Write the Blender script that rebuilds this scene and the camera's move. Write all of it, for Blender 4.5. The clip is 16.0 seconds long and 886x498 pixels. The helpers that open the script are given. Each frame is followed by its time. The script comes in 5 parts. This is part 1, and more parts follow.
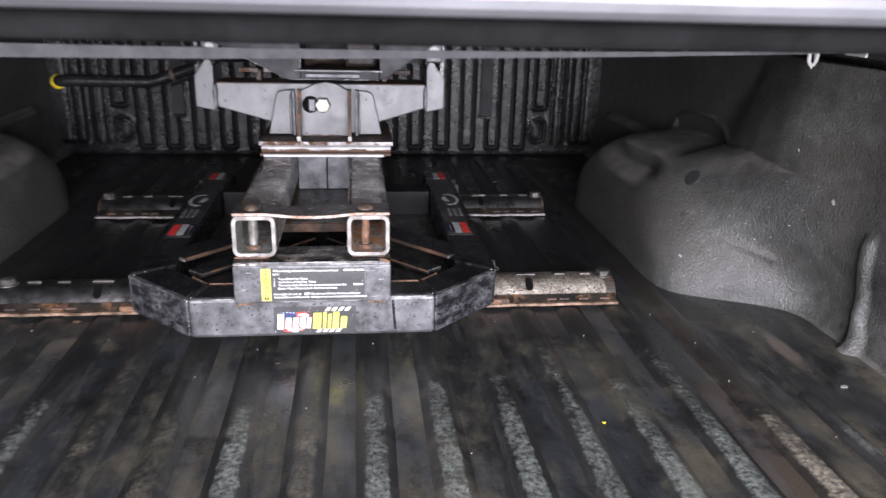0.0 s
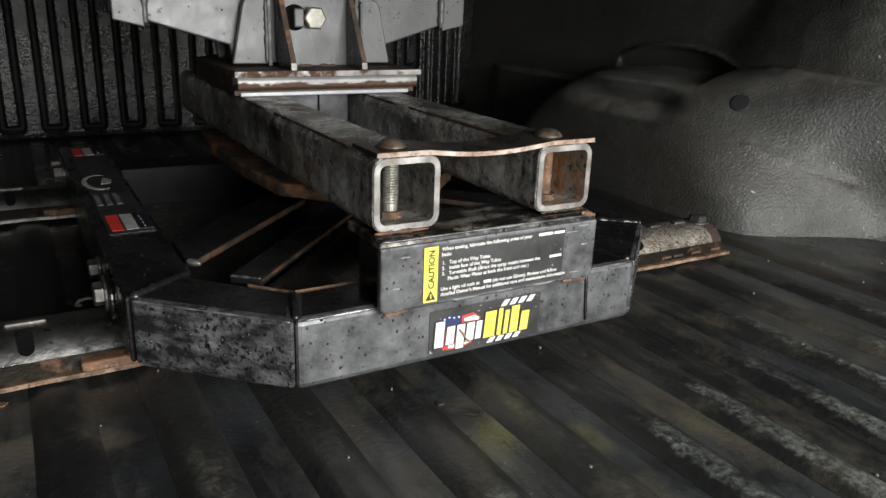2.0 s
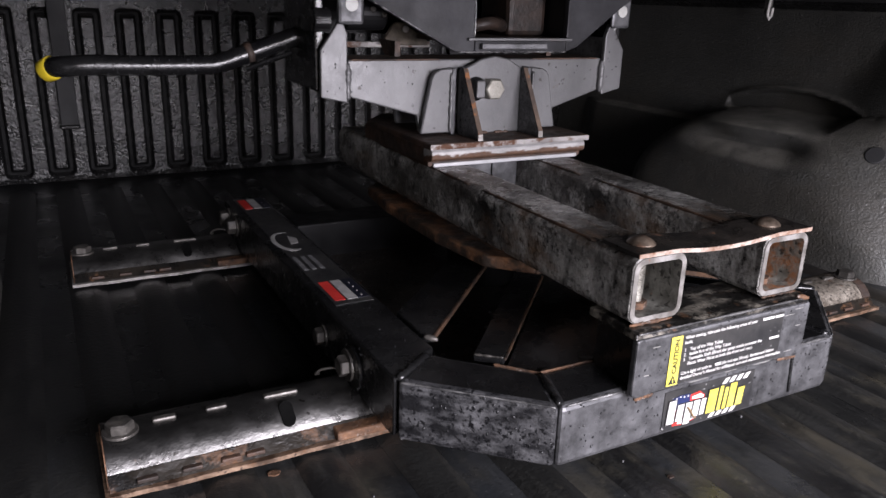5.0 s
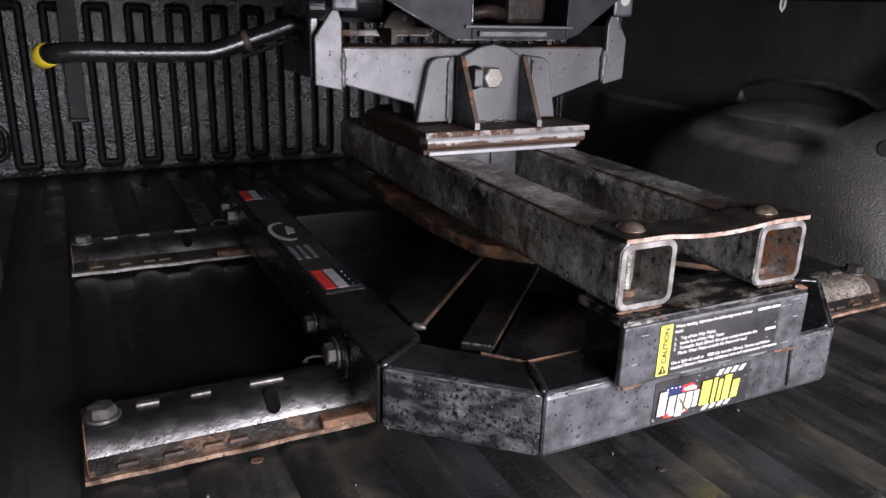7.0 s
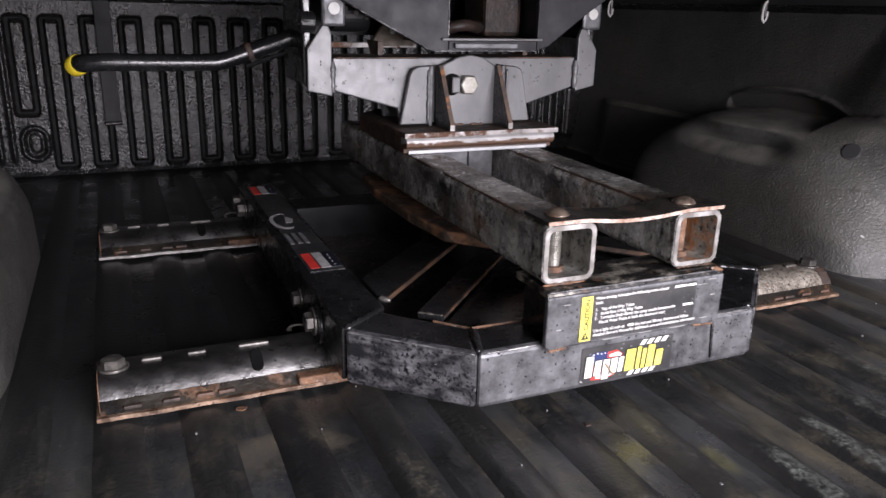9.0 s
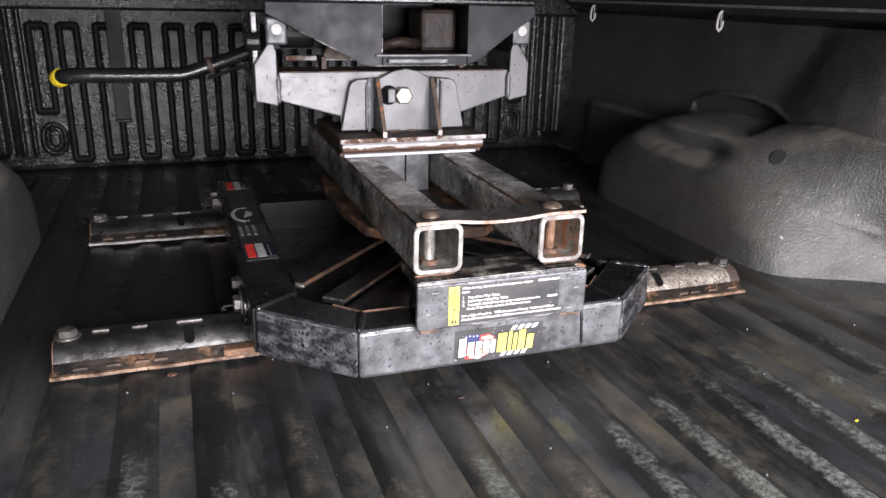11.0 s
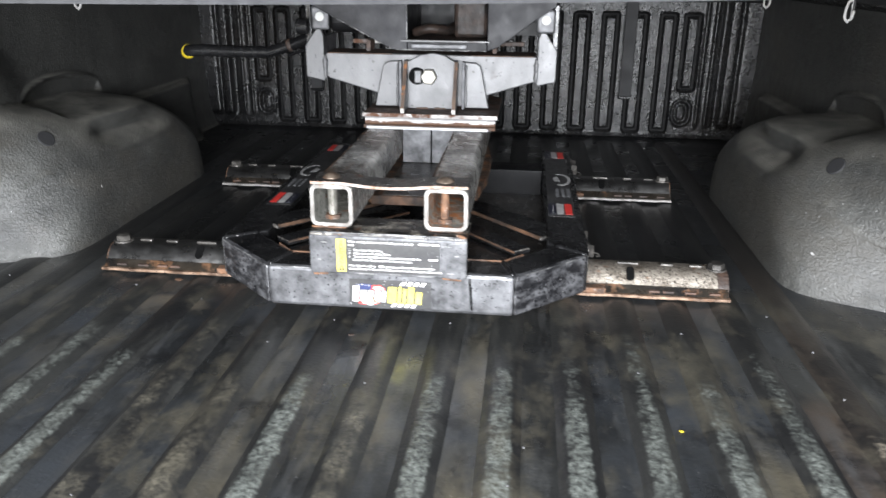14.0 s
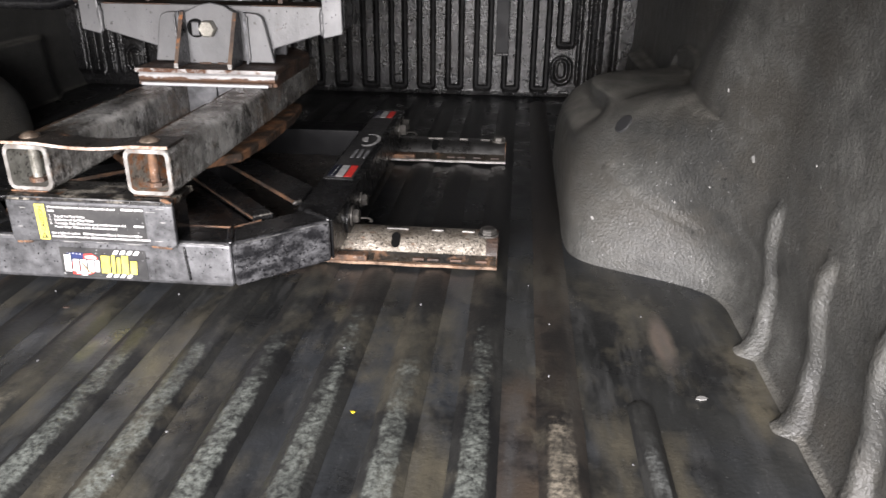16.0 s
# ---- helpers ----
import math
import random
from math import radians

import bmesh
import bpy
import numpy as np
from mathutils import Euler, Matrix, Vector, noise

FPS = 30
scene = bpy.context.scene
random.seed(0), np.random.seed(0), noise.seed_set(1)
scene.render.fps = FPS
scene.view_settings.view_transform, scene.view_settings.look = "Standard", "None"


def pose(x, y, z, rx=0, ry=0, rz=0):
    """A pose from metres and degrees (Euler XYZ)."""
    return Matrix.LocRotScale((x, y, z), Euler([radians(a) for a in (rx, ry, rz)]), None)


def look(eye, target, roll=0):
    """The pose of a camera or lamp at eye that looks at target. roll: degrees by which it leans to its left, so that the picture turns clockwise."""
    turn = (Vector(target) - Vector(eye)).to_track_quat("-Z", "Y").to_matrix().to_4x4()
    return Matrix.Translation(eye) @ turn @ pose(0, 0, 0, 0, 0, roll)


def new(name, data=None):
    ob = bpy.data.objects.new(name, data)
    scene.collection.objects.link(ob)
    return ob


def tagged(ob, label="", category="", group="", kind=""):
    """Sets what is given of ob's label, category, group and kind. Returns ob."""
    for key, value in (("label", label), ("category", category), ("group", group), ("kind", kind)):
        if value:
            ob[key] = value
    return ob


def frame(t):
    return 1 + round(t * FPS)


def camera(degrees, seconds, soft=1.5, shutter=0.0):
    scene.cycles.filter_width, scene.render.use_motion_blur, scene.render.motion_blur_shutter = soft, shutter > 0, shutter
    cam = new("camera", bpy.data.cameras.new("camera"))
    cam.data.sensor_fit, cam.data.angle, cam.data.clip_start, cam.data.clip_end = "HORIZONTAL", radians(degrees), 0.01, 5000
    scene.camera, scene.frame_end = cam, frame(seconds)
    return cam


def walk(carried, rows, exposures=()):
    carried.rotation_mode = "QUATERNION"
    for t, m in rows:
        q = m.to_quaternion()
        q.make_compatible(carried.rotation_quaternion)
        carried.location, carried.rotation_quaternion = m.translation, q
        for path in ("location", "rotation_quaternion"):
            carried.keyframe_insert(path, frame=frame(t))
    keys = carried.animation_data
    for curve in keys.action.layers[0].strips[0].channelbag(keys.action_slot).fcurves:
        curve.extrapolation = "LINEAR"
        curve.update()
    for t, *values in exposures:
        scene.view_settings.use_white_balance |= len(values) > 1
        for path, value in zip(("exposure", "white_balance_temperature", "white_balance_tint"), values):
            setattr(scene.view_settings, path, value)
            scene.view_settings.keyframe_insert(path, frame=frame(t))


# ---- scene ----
cam = camera(61.1, 16.0, 1.5, 0.3)
METRES, EYE, TILT, LEAN, TURN = 2.46, 0.544, 0.0, 0.0, -6.8
ROWS = [
    (0.0, 0.0, 0.0, 0.0, 0.51, -19.18, -1.47),
    (0.5, -0.0759, 0.0644, -0.0301, -10.32, -18.5, -1.78),
    (1.0, -0.1465, 0.1206, -0.0416, -17.62, -18.31, -1.96),
    (1.5, -0.1856, 0.1707, -0.0713, -21.37, -18.38, -2.04),
    (2.0, -0.1998, 0.1885, -0.0789, -23.01, -18.37, -2.06),
    (2.5, -0.1924, 0.1872, -0.0775, -23.69, -18.36, -2.09),
    (3.0, -0.2027, 0.1946, -0.06, -24.11, -18.37, -2.05),
    (3.5, -0.2343, 0.2005, -0.0495, -24.47, -18.37, -2.01),
    (4.0, -0.2648, 0.2081, -0.0453, -24.1, -18.46, -1.9),
    (4.5, -0.2812, 0.2091, -0.0428, -22.3, -18.41, -1.85),
    (7.0, -0.2672, 0.2072, -0.0503, -19.32, -18.35, -1.63),
    (7.5, -0.2627, 0.202, -0.0461, -19.2, -18.35, -1.59),
    (8.0, -0.2674, 0.2004, -0.0476, -19.12, -18.19, -1.51),
    (8.5, -0.2624, 0.1825, -0.0501, -18.34, -17.94, -1.49),
    (9.0, -0.25, 0.1498, -0.0448, -16.47, -17.89, -1.43),
    (9.5, -0.2201, 0.1299, -0.0392, -14.38, -17.84, -1.31),
    (12.0, -0.1496, 0.0635, -0.0162, -9.54, -19.79, -0.96),
    (12.5, -0.0961, 0.0636, -0.0155, -2.0, -19.91, -0.83),
    (13.0, -0.0646, 0.0519, -0.0211, 5.37, -19.82, -0.76),
    (13.5, -0.0133, 0.0256, -0.0112, 10.43, -19.77, -0.61),
    (14.0, 0.0456, 0.0261, -0.0103, 13.1, -20.62, -0.54),
    (14.5, 0.1055, 0.0511, -0.0186, 13.99, -22.16, -0.46),
    (15.0, 0.1489, 0.0663, -0.0228, 13.88, -22.9, -0.47),
    (15.5, 0.173, 0.08, -0.0208, 13.51, -23.26, -0.46),
    (16.0, 0.1887, 0.0906, -0.0201, 12.53, -23.36, -0.51),
]
EXPOSURES = [(0.0, 0.5, 6450, 18), (0.7, 0.56, 6800, 18), (1.4, -0.1, 7400, 0), (2.3, -0.15, 6850, 10), (3.0, -0.15, 6800, 15), (3.5, -0.18, 6800, 16), (4.0, 0.18, 6600, 22), (4.7, 0.22, 6650, 20), (7.0, 0.24, 6600, 20), (9.0, 0.4, 6700, 20), (9.7, 0.72, 7000, 24),
             (12.0, 0.8, 6600, 12), (13.4, 0.9, 6700, 12), (14.1, 1.02, 6500, 8), (14.6, 0.92, 7000, 10), (16.0, 0.9, 7000, 14)]
walk(cam, [(t, pose(0.068, 0, EYE, TILT, LEAN, TURN) @ pose(METRES * x, METRES * y, METRES * z, 90 + pitch, roll, yaw)) for t, x, y, z, yaw, pitch, roll in ROWS], EXPOSURES)
# ---- exposure, world and large lights ----
world = bpy.data.worlds.new("sky")
scene.world = world
world.use_nodes = True
wt = world.node_tree
sky = wt.nodes.new("ShaderNodeTexSky")
sky.sky_type = "NISHITA"
sky.sun_disc = False
sky.sun_elevation = radians(35)
sky.sun_rotation = radians(200)
wt.links.new(sky.outputs[0], wt.nodes["Background"].inputs[0])
wt.nodes["Background"].inputs[1].default_value = 0.06


def area(name, at, aim, sx, sy, watts, colour):
    lamp = bpy.data.lights.new(name, "AREA")
    lamp.shape, lamp.size, lamp.size_y, lamp.energy, lamp.color = "RECTANGLE", sx, sy, watts, colour
    ob = new(name, lamp)
    ob.matrix_world = look(at, aim)
    return ob


# daylight that enters by the open tailgate end
area("tailgate_daylight", (0.2, -0.95, 0.6), (0.15, 1.4, 0.2), 1.5, 0.95, 118, (0.957, 0.982, 1.048))


# ---- materials ----
def mat(name):
    m = bpy.data.materials.new(name)
    m.use_nodes = True
    nt = m.node_tree
    return m, nt, nt.nodes["Principled BSDF"]


def tex(nt, kind, scale, detail=4.0, rough=0.6, space="Object", stretch=None):
    co = nt.nodes.new("ShaderNodeTexCoord")
    src = co.outputs[space]
    if stretch:
        mp = nt.nodes.new("ShaderNodeMapping")
        mp.inputs["Scale"].default_value = stretch
        nt.links.new(src, mp.inputs[0])
        src = mp.outputs[0]
    if kind == "noise":
        n = nt.nodes.new("ShaderNodeTexNoise")
        n.inputs["Scale"].default_value, n.inputs["Detail"].default_value, n.inputs["Roughness"].default_value = scale, detail, rough
        out = n.outputs["Fac"]
    else:
        n = nt.nodes.new("ShaderNodeTexVoronoi")
        n.inputs["Scale"].default_value = scale
        out = n.outputs["Distance"]
    nt.links.new(src, n.inputs["Vector"])
    return out


def ramp(nt, fac, *stops):
    r = nt.nodes.new("ShaderNodeValToRGB")
    els = r.color_ramp.elements
    while len(els) < len(stops):
        els.new(0.5)
    for e, (p, c) in zip(els, stops):
        e.position = p
        e.color = (c, c, c, 1) if isinstance(c, (int, float)) else (*c, 1)
    nt.links.new(fac, r.inputs[0])
    return r.outputs[0]


def mix(nt, fac, a, b):
    n = nt.nodes.new("ShaderNodeMix")
    n.data_type = "RGBA"
    for sock, v in ((n.inputs[0], fac), (n.inputs[6], a), (n.inputs[7], b)):
        if hasattr(v, "is_linked"):
            nt.links.new(v, sock)
        elif isinstance(v, tuple):
            sock.default_value = (*v, 1)
        else:
            sock.default_value = v
    return n.outputs[2]


def bump(nt, bsdf, height, strength, dist=0.002):
    b = nt.nodes.new("ShaderNodeBump")
    b.inputs["Strength"].default_value, b.inputs["Distance"].default_value = strength, dist
    nt.links.new(height, b.inputs["Height"])
    nt.links.new(b.outputs[0], bsdf.inputs["Normal"])


def surface(name, dark, light, patch=18, lo=0.4, hi=0.65, rough=(0.35, 0.6), metal=0.0, grain=260, bumps=0.25, rust=None, rust_at=(0.62, 0.7), chips=None, chip_at=(0.66, 0.7), stretch=None, relief=0.0012):
    """Two colours mixed by a coarse noise, roughness by a second, fine relief, and rust or chips with shapes of their own."""
    m, nt, b = mat(name)
    f = ramp(nt, tex(nt, "noise", patch, 6, 0.65, stretch=stretch), (lo, 0.0), (hi, 1.0))
    col = mix(nt, f, dark, light)
    rgh = ramp(nt, tex(nt, "noise", patch * 3.1, 5), (0.3, rough[0]), (0.7, rough[1]))
    if chips:
        cf = ramp(nt, tex(nt, "noise", patch * 7, 3, 0.5), (chip_at[0], 0.0), (chip_at[1], 1.0))
        col = mix(nt, cf, col, chips)
    if rust:
        rf = ramp(nt, tex(nt, "noise", patch * 1.7, 8, 0.7), (rust_at[0], 0.0), (rust_at[1], 1.0))
        tone = mix(nt, tex(nt, "noise", patch * 9, 4), tuple(c * 0.45 for c in rust), rust)
        col = mix(nt, rf, col, tone)
        rgh = mix(nt, rf, rgh, (0.85, 0.85, 0.85))
    nt.links.new(col, b.inputs["Base Color"])
    nt.links.new(rgh, b.inputs["Roughness"])
    b.inputs["Metallic"].default_value = metal
    bump(nt, b, tex(nt, "noise", grain, 3), bumps, relief)
    return m


RUST = (0.30, 0.115, 0.045)


def liner_material(name, dark, light, rough, dust, pebble=0.0016, size=175, front_shade=None, shade_max=0.72, fine=4):
    """Sprayed bed liner: pebbled black coat with smeared dust, dark scuffs and pale specks."""
    m, nt, b = mat(name)
    smear = ramp(nt, tex(nt, "noise", 5.5, 9, 0.72), (0.38, 0.0), (0.62, 1.0))
    col = mix(nt, smear, dark, light)
    if front_shade:
        # colour darkens towards the front, painting in how the light falls off
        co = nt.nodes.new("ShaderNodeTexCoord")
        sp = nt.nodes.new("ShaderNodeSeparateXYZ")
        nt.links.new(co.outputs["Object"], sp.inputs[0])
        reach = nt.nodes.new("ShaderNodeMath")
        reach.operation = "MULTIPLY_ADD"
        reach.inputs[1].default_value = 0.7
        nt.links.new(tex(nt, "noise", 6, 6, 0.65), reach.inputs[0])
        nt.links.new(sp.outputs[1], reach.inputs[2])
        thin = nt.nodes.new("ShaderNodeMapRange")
        thin.inputs["From Min"].default_value, thin.inputs["From Max"].default_value = front_shade
        thin.inputs["To Max"].default_value = shade_max
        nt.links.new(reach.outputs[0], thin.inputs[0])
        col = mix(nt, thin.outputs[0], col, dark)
    mottle = ramp(nt, tex(nt, "noise", 38, 8, 0.75), (0.36, 0.0), (0.64, dust))
    col = mix(nt, mottle, col, tuple(0.35 * c for c in light))
    stain = ramp(nt, tex(nt, "noise", 2.6, 7, 0.7, stretch=(1, 0.8, 1.5)), (0.5, 0.0), (0.6, dust))
    col = mix(nt, stain, col, tuple(0.4 * c + 0.003 * w for c, w in zip(light, (2.2, 1.2, 0.2))))
    # upward faces are paler, in loose patches
    geo = nt.nodes.new("ShaderNodeNewGeometry")
    face = nt.nodes.new("ShaderNodeSeparateXYZ")
    nt.links.new(geo.outputs["Normal"], face.inputs[0])
    ledge_pale = nt.nodes.new("ShaderNodeMath")
    ledge_pale.operation = "MULTIPLY"
    nt.links.new(ramp(nt, face.outputs[2], (0.62, 0.0), (0.9, 0.9 * dust)), ledge_pale.inputs[0])
    nt.links.new(ramp(nt, tex(nt, "noise", 14, 6, 0.65), (0.34, 0.15), (0.6, 1.0)), ledge_pale.inputs[1])
    col = mix(nt, ledge_pale.outputs[0], col, tuple(1.9 * c * w for c, w in zip(light, (1.04, 1.0, 0.95))))
    nicks = ramp(nt, tex(nt, "noise", 60, 6, 0.68), (0.63, 0.0), (0.68, dust))
    col = mix(nt, nicks, col, tuple(0.2 * c for c in dark))
    specks = ramp(nt, tex(nt, "noise", 260, 2, 0.5), (0.71, 0.0), (0.76, dust))
    col = mix(nt, specks, col, tuple(min(0.3, 3.2 * c) for c in light))
    nt.links.new(col, b.inputs["Base Color"])
    nt.links.new(ramp(nt, tex(nt, "noise", 30, 6, 0.7), (0.3, rough[0]), (0.7, rough[1])), b.inputs["Roughness"])
    add = nt.nodes.new("ShaderNodeMath")
    add.operation = "MULTIPLY_ADD"
    add.inputs[1].default_value = 0.45
    nt.links.new(tex(nt, "noise", 420, 3, 0.6), add.inputs[0])
    nt.links.new(ramp(nt, tex(nt, "noise", size, fine, 0.55), (0.3, 0.0), (0.72, 1.0)), add.inputs[2])
    bump(nt, b, add.outputs[0], 0.8, pebble)
    return m


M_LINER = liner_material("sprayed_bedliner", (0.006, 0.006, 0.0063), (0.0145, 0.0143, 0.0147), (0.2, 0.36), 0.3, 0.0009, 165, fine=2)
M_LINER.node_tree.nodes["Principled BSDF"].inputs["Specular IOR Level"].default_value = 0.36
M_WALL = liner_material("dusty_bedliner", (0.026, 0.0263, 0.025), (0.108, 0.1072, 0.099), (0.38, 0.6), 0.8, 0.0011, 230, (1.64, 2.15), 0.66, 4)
M_BLACK = surface("black_paint", (0.005, 0.005, 0.0055), (0.013, 0.013, 0.0133), 14, rough=(0.13, 0.36), grain=240, bumps=0.3, chips=(0.09, 0.085, 0.08), chip_at=(0.75, 0.79))
M_SCUFF = surface("scuffed_black_paint", (0.01, 0.01, 0.0112), (0.12, 0.12, 0.125), 32, lo=0.42, hi=0.74, rough=(0.22, 0.45), grain=150, bumps=0.45, relief=0.003, chips=(0.006, 0.006, 0.007), chip_at=(0.54, 0.64), stretch=(1, 1, 2.2))
M_FACE = surface("worn_grey_black_paint", (0.036, 0.0362, 0.038), (0.19, 0.191, 0.199), 30, lo=0.34, hi=0.74, rough=(0.42, 0.62), metal=0.6, grain=220, bumps=0.25, chips=(0.02, 0.02, 0.0215), chip_at=(0.63, 0.72))
M_GREY = surface("grey_steel_paint", (0.075, 0.075, 0.0765), (0.15, 0.15, 0.1535), 11, lo=0.3, hi=0.72, stretch=(1, 1, 0.6), rough=(0.34, 0.5), metal=0.25, grain=240, bumps=0.25, chips=(0.03, 0.026, 0.024), chip_at=(0.66, 0.71), rust=(0.1, 0.06, 0.04), rust_at=(0.66, 0.82))


def tube_material():
    """Slide tube: black grease wiped over grey steel, pale scrapes and rust."""
    m, nt, b = mat("greasy_tube_steel")
    wipe = ramp(nt, tex(nt, "noise", 8, 9, 0.72, stretch=(1.0, 0.8, 0.7)), (0.38, 0.0), (0.62, 1.0))
    col = mix(nt, wipe, (0.09, 0.0875, 0.083), (0.57, 0.56, 0.53))
    drips = ramp(nt, tex(nt, "noise", 46, 7, 0.7, stretch=(1.6, 1.6, 0.28)), (0.46, 0.0), (0.62, 0.75))
    col = mix(nt, drips, col, (0.03, 0.0295, 0.029))
    scrape = ramp(nt, tex(nt, "noise", 33, 10, 0.8, stretch=(1.2, 0.8, 0.7)), (0.485, 0.0), (0.595, 1.0))
    col = mix(nt, scrape, col, (0.6, 0.59, 0.565))
    grease = ramp(nt, tex(nt, "noise", 24, 10, 0.8), (0.53, 0.0), (0.61, 0.95))
    col = mix(nt, grease, col, (0.013, 0.0125, 0.0125))
    soot = ramp(nt, tex(nt, "noise", 5.5, 9, 0.72, stretch=(1.5, 0.8, 1.2)), (0.47, 0.0), (0.6, 0.82))
    col = mix(nt, soot, col, (0.05, 0.042, 0.034))
    specks = ramp(nt, tex(nt, "noise", 150, 7, 0.75), (0.54, 0.0), (0.62, 0.9))
    col = mix(nt, specks, col, (0.016, 0.015, 0.0145))
    rusty = ramp(nt, tex(nt, "noise", 11, 9, 0.75, stretch=(1.5, 0.5, 1)), (0.54, 0.0), (0.68, 0.85))
    col = mix(nt, rusty, col, (0.185, 0.112, 0.064))
    nt.links.new(col, b.inputs["Base Color"])
    nt.links.new(ramp(nt, tex(nt, "noise", 30, 6, 0.6), (0.35, 0.14), (0.65, 0.44)), b.inputs["Roughness"])
    b.inputs["Metallic"].default_value = 0.3
    bump(nt, b, tex(nt, "noise", 95, 6, 0.7), 0.55, 0.004)
    return m


def channel_material(z_low, z_high):
    """Pale scraped steel with dark rust along its lower half and in loose blotches."""
    m, nt, b = mat("scraped_channel_steel")
    col = mix(nt, ramp(nt, tex(nt, "noise", 30, 7, 0.7, stretch=(0.5, 1, 1)), (0.35, 0.0), (0.65, 1.0)), (0.22, 0.215, 0.215), (0.45, 0.44, 0.435))
    co = nt.nodes.new("ShaderNodeTexCoord")
    sp = nt.nodes.new("ShaderNodeSeparateXYZ")
    nt.links.new(co.outputs["Object"], sp.inputs[0])
    up = nt.nodes.new("ShaderNodeMapRange")
    up.inputs["From Min"].default_value, up.inputs["From Max"].default_value = z_low, z_high
    up.inputs["To Min"].default_value, up.inputs["To Max"].default_value = 0.3, -0.12
    nt.links.new(sp.outputs[2], up.inputs[0])
    add = nt.nodes.new("ShaderNodeMath")
    add.operation = "ADD"
    nt.links.new(tex(nt, "noise", 26, 8, 0.7, stretch=(0.6, 1, 1.6)), add.inputs[0])
    nt.links.new(up.outputs[0], add.inputs[1])
    rf = ramp(nt, add.outputs[0], (0.56, 0.0), (0.62, 1.0))
    tone = mix(nt, tex(nt, "noise", 90, 5, 0.7), (0.016, 0.011, 0.009), (0.15, 0.075, 0.042))
    nt.links.new(mix(nt, rf, col, tone), b.inputs["Base Color"])
    nt.links.new(mix(nt, rf, (0.35, 0.35, 0.35), (0.7, 0.7, 0.7)), b.inputs["Roughness"])
    b.inputs["Metallic"].default_value = 0.2
    bump(nt, b, tex(nt, "noise", 200, 4), 0.35, 0.0015)
    return m


M_TUBE = tube_material()
M_TUBE_IN = surface("rusty_tube_inside", (0.13, 0.127, 0.112), (0.4, 0.39, 0.345), 26, rough=(0.35, 0.6), metal=0.2, grain=150, bumps=0.5, relief=0.002, chips=(0.05, 0.047, 0.042), chip_at=(0.58, 0.64), rust=(0.5, 0.2, 0.07), rust_at=(0.44, 0.6))
M_TUBE_GREY = surface("grimy_tube_inside", (0.11, 0.108, 0.096), (0.34, 0.335, 0.3), 26, rough=(0.35, 0.6), metal=0.2, grain=150, bumps=0.5, relief=0.002, chips=(0.05, 0.047, 0.042), chip_at=(0.58, 0.64), rust=(0.34, 0.14, 0.05), rust_at=(0.58, 0.7))
M_CHANNEL = channel_material(0.2345, 0.2503)
M_SKIRT = surface("black_skirt_with_rust", (0.006, 0.0055, 0.005), (0.022, 0.017, 0.012), 14, rough=(0.22, 0.4), grain=150, bumps=0.4, relief=0.002, rust=(0.24, 0.1, 0.032), rust_at=(0.56, 0.74))
M_INK_DB = surface("navy_ink", (0.006, 0.007, 0.014), (0.012, 0.014, 0.028), 60, rough=(0.35, 0.5), grain=400, bumps=0.03)
M_INK_DW = surface("dulled_white_ink", (0.3, 0.295, 0.29), (0.45, 0.44, 0.43), 60, rough=(0.35, 0.5), grain=400, bumps=0.03)
M_END = surface("bare_cut_steel", (0.15, 0.14, 0.128), (0.36, 0.345, 0.33), 45, rough=(0.35, 0.55), metal=0.4, grain=300, bumps=0.2, rust=RUST, rust_at=(0.6, 0.7))
M_RUST = surface("rusted_steel", (0.045, 0.026, 0.017), (0.23, 0.112, 0.056), 34, rough=(0.55, 0.9), grain=220, bumps=0.7, relief=0.002, chips=(0.27, 0.225, 0.195), chip_at=(0.6, 0.72))
M_DRUST = surface("dark_rusted_steel", (0.028, 0.019, 0.015), (0.09, 0.05, 0.033), 24, rough=(0.45, 0.8), grain=220, bumps=0.6, relief=0.002, chips=(0.14, 0.125, 0.115), chip_at=(0.7, 0.76))
M_FLANGE = surface("scraped_rusty_flange", (0.06, 0.034, 0.02), (0.33, 0.22, 0.15), 30, rough=(0.35, 0.75), metal=0.15, grain=220, bumps=0.6, relief=0.002, chips=(0.05, 0.03, 0.02), chip_at=(0.62, 0.7), rust=(0.21, 0.1, 0.048), rust_at=(0.52, 0.64))
M_HEAD = surface("dark_head_paint", (0.009, 0.009, 0.0105), (0.034, 0.034, 0.038), 10, rough=(0.4, 0.6), grain=200, bumps=0.2, chips=(0.1, 0.092, 0.085), chip_at=(0.73, 0.78), rust=(0.11, 0.055, 0.03), rust_at=(0.68, 0.8))
M_HEAD.node_tree.nodes["Principled BSDF"].inputs["Specular IOR Level"].default_value = 0.25
M_BOLT = surface("zinc_bolt_steel", (0.2, 0.19, 0.165), (0.4, 0.385, 0.345), 60, rough=(0.3, 0.5), metal=0.6, grain=300, bumps=0.25, chips=(0.06, 0.05, 0.04), chip_at=(0.64, 0.7))
M_CHAN = surface("scraped_edge_steel", (0.16, 0.15, 0.145), (0.36, 0.345, 0.335), 25, rough=(0.35, 0.6), metal=0.3, grain=220, bumps=0.35, rust=(0.13, 0.06, 0.033), rust_at=(0.48, 0.58), stretch=(0.5, 1, 1.5))
M_ALU = surface("grey_aluminium", (0.06, 0.06, 0.063), (0.088, 0.088, 0.092), 8, rough=(0.35, 0.5), metal=0.3, grain=200, bumps=0.05)
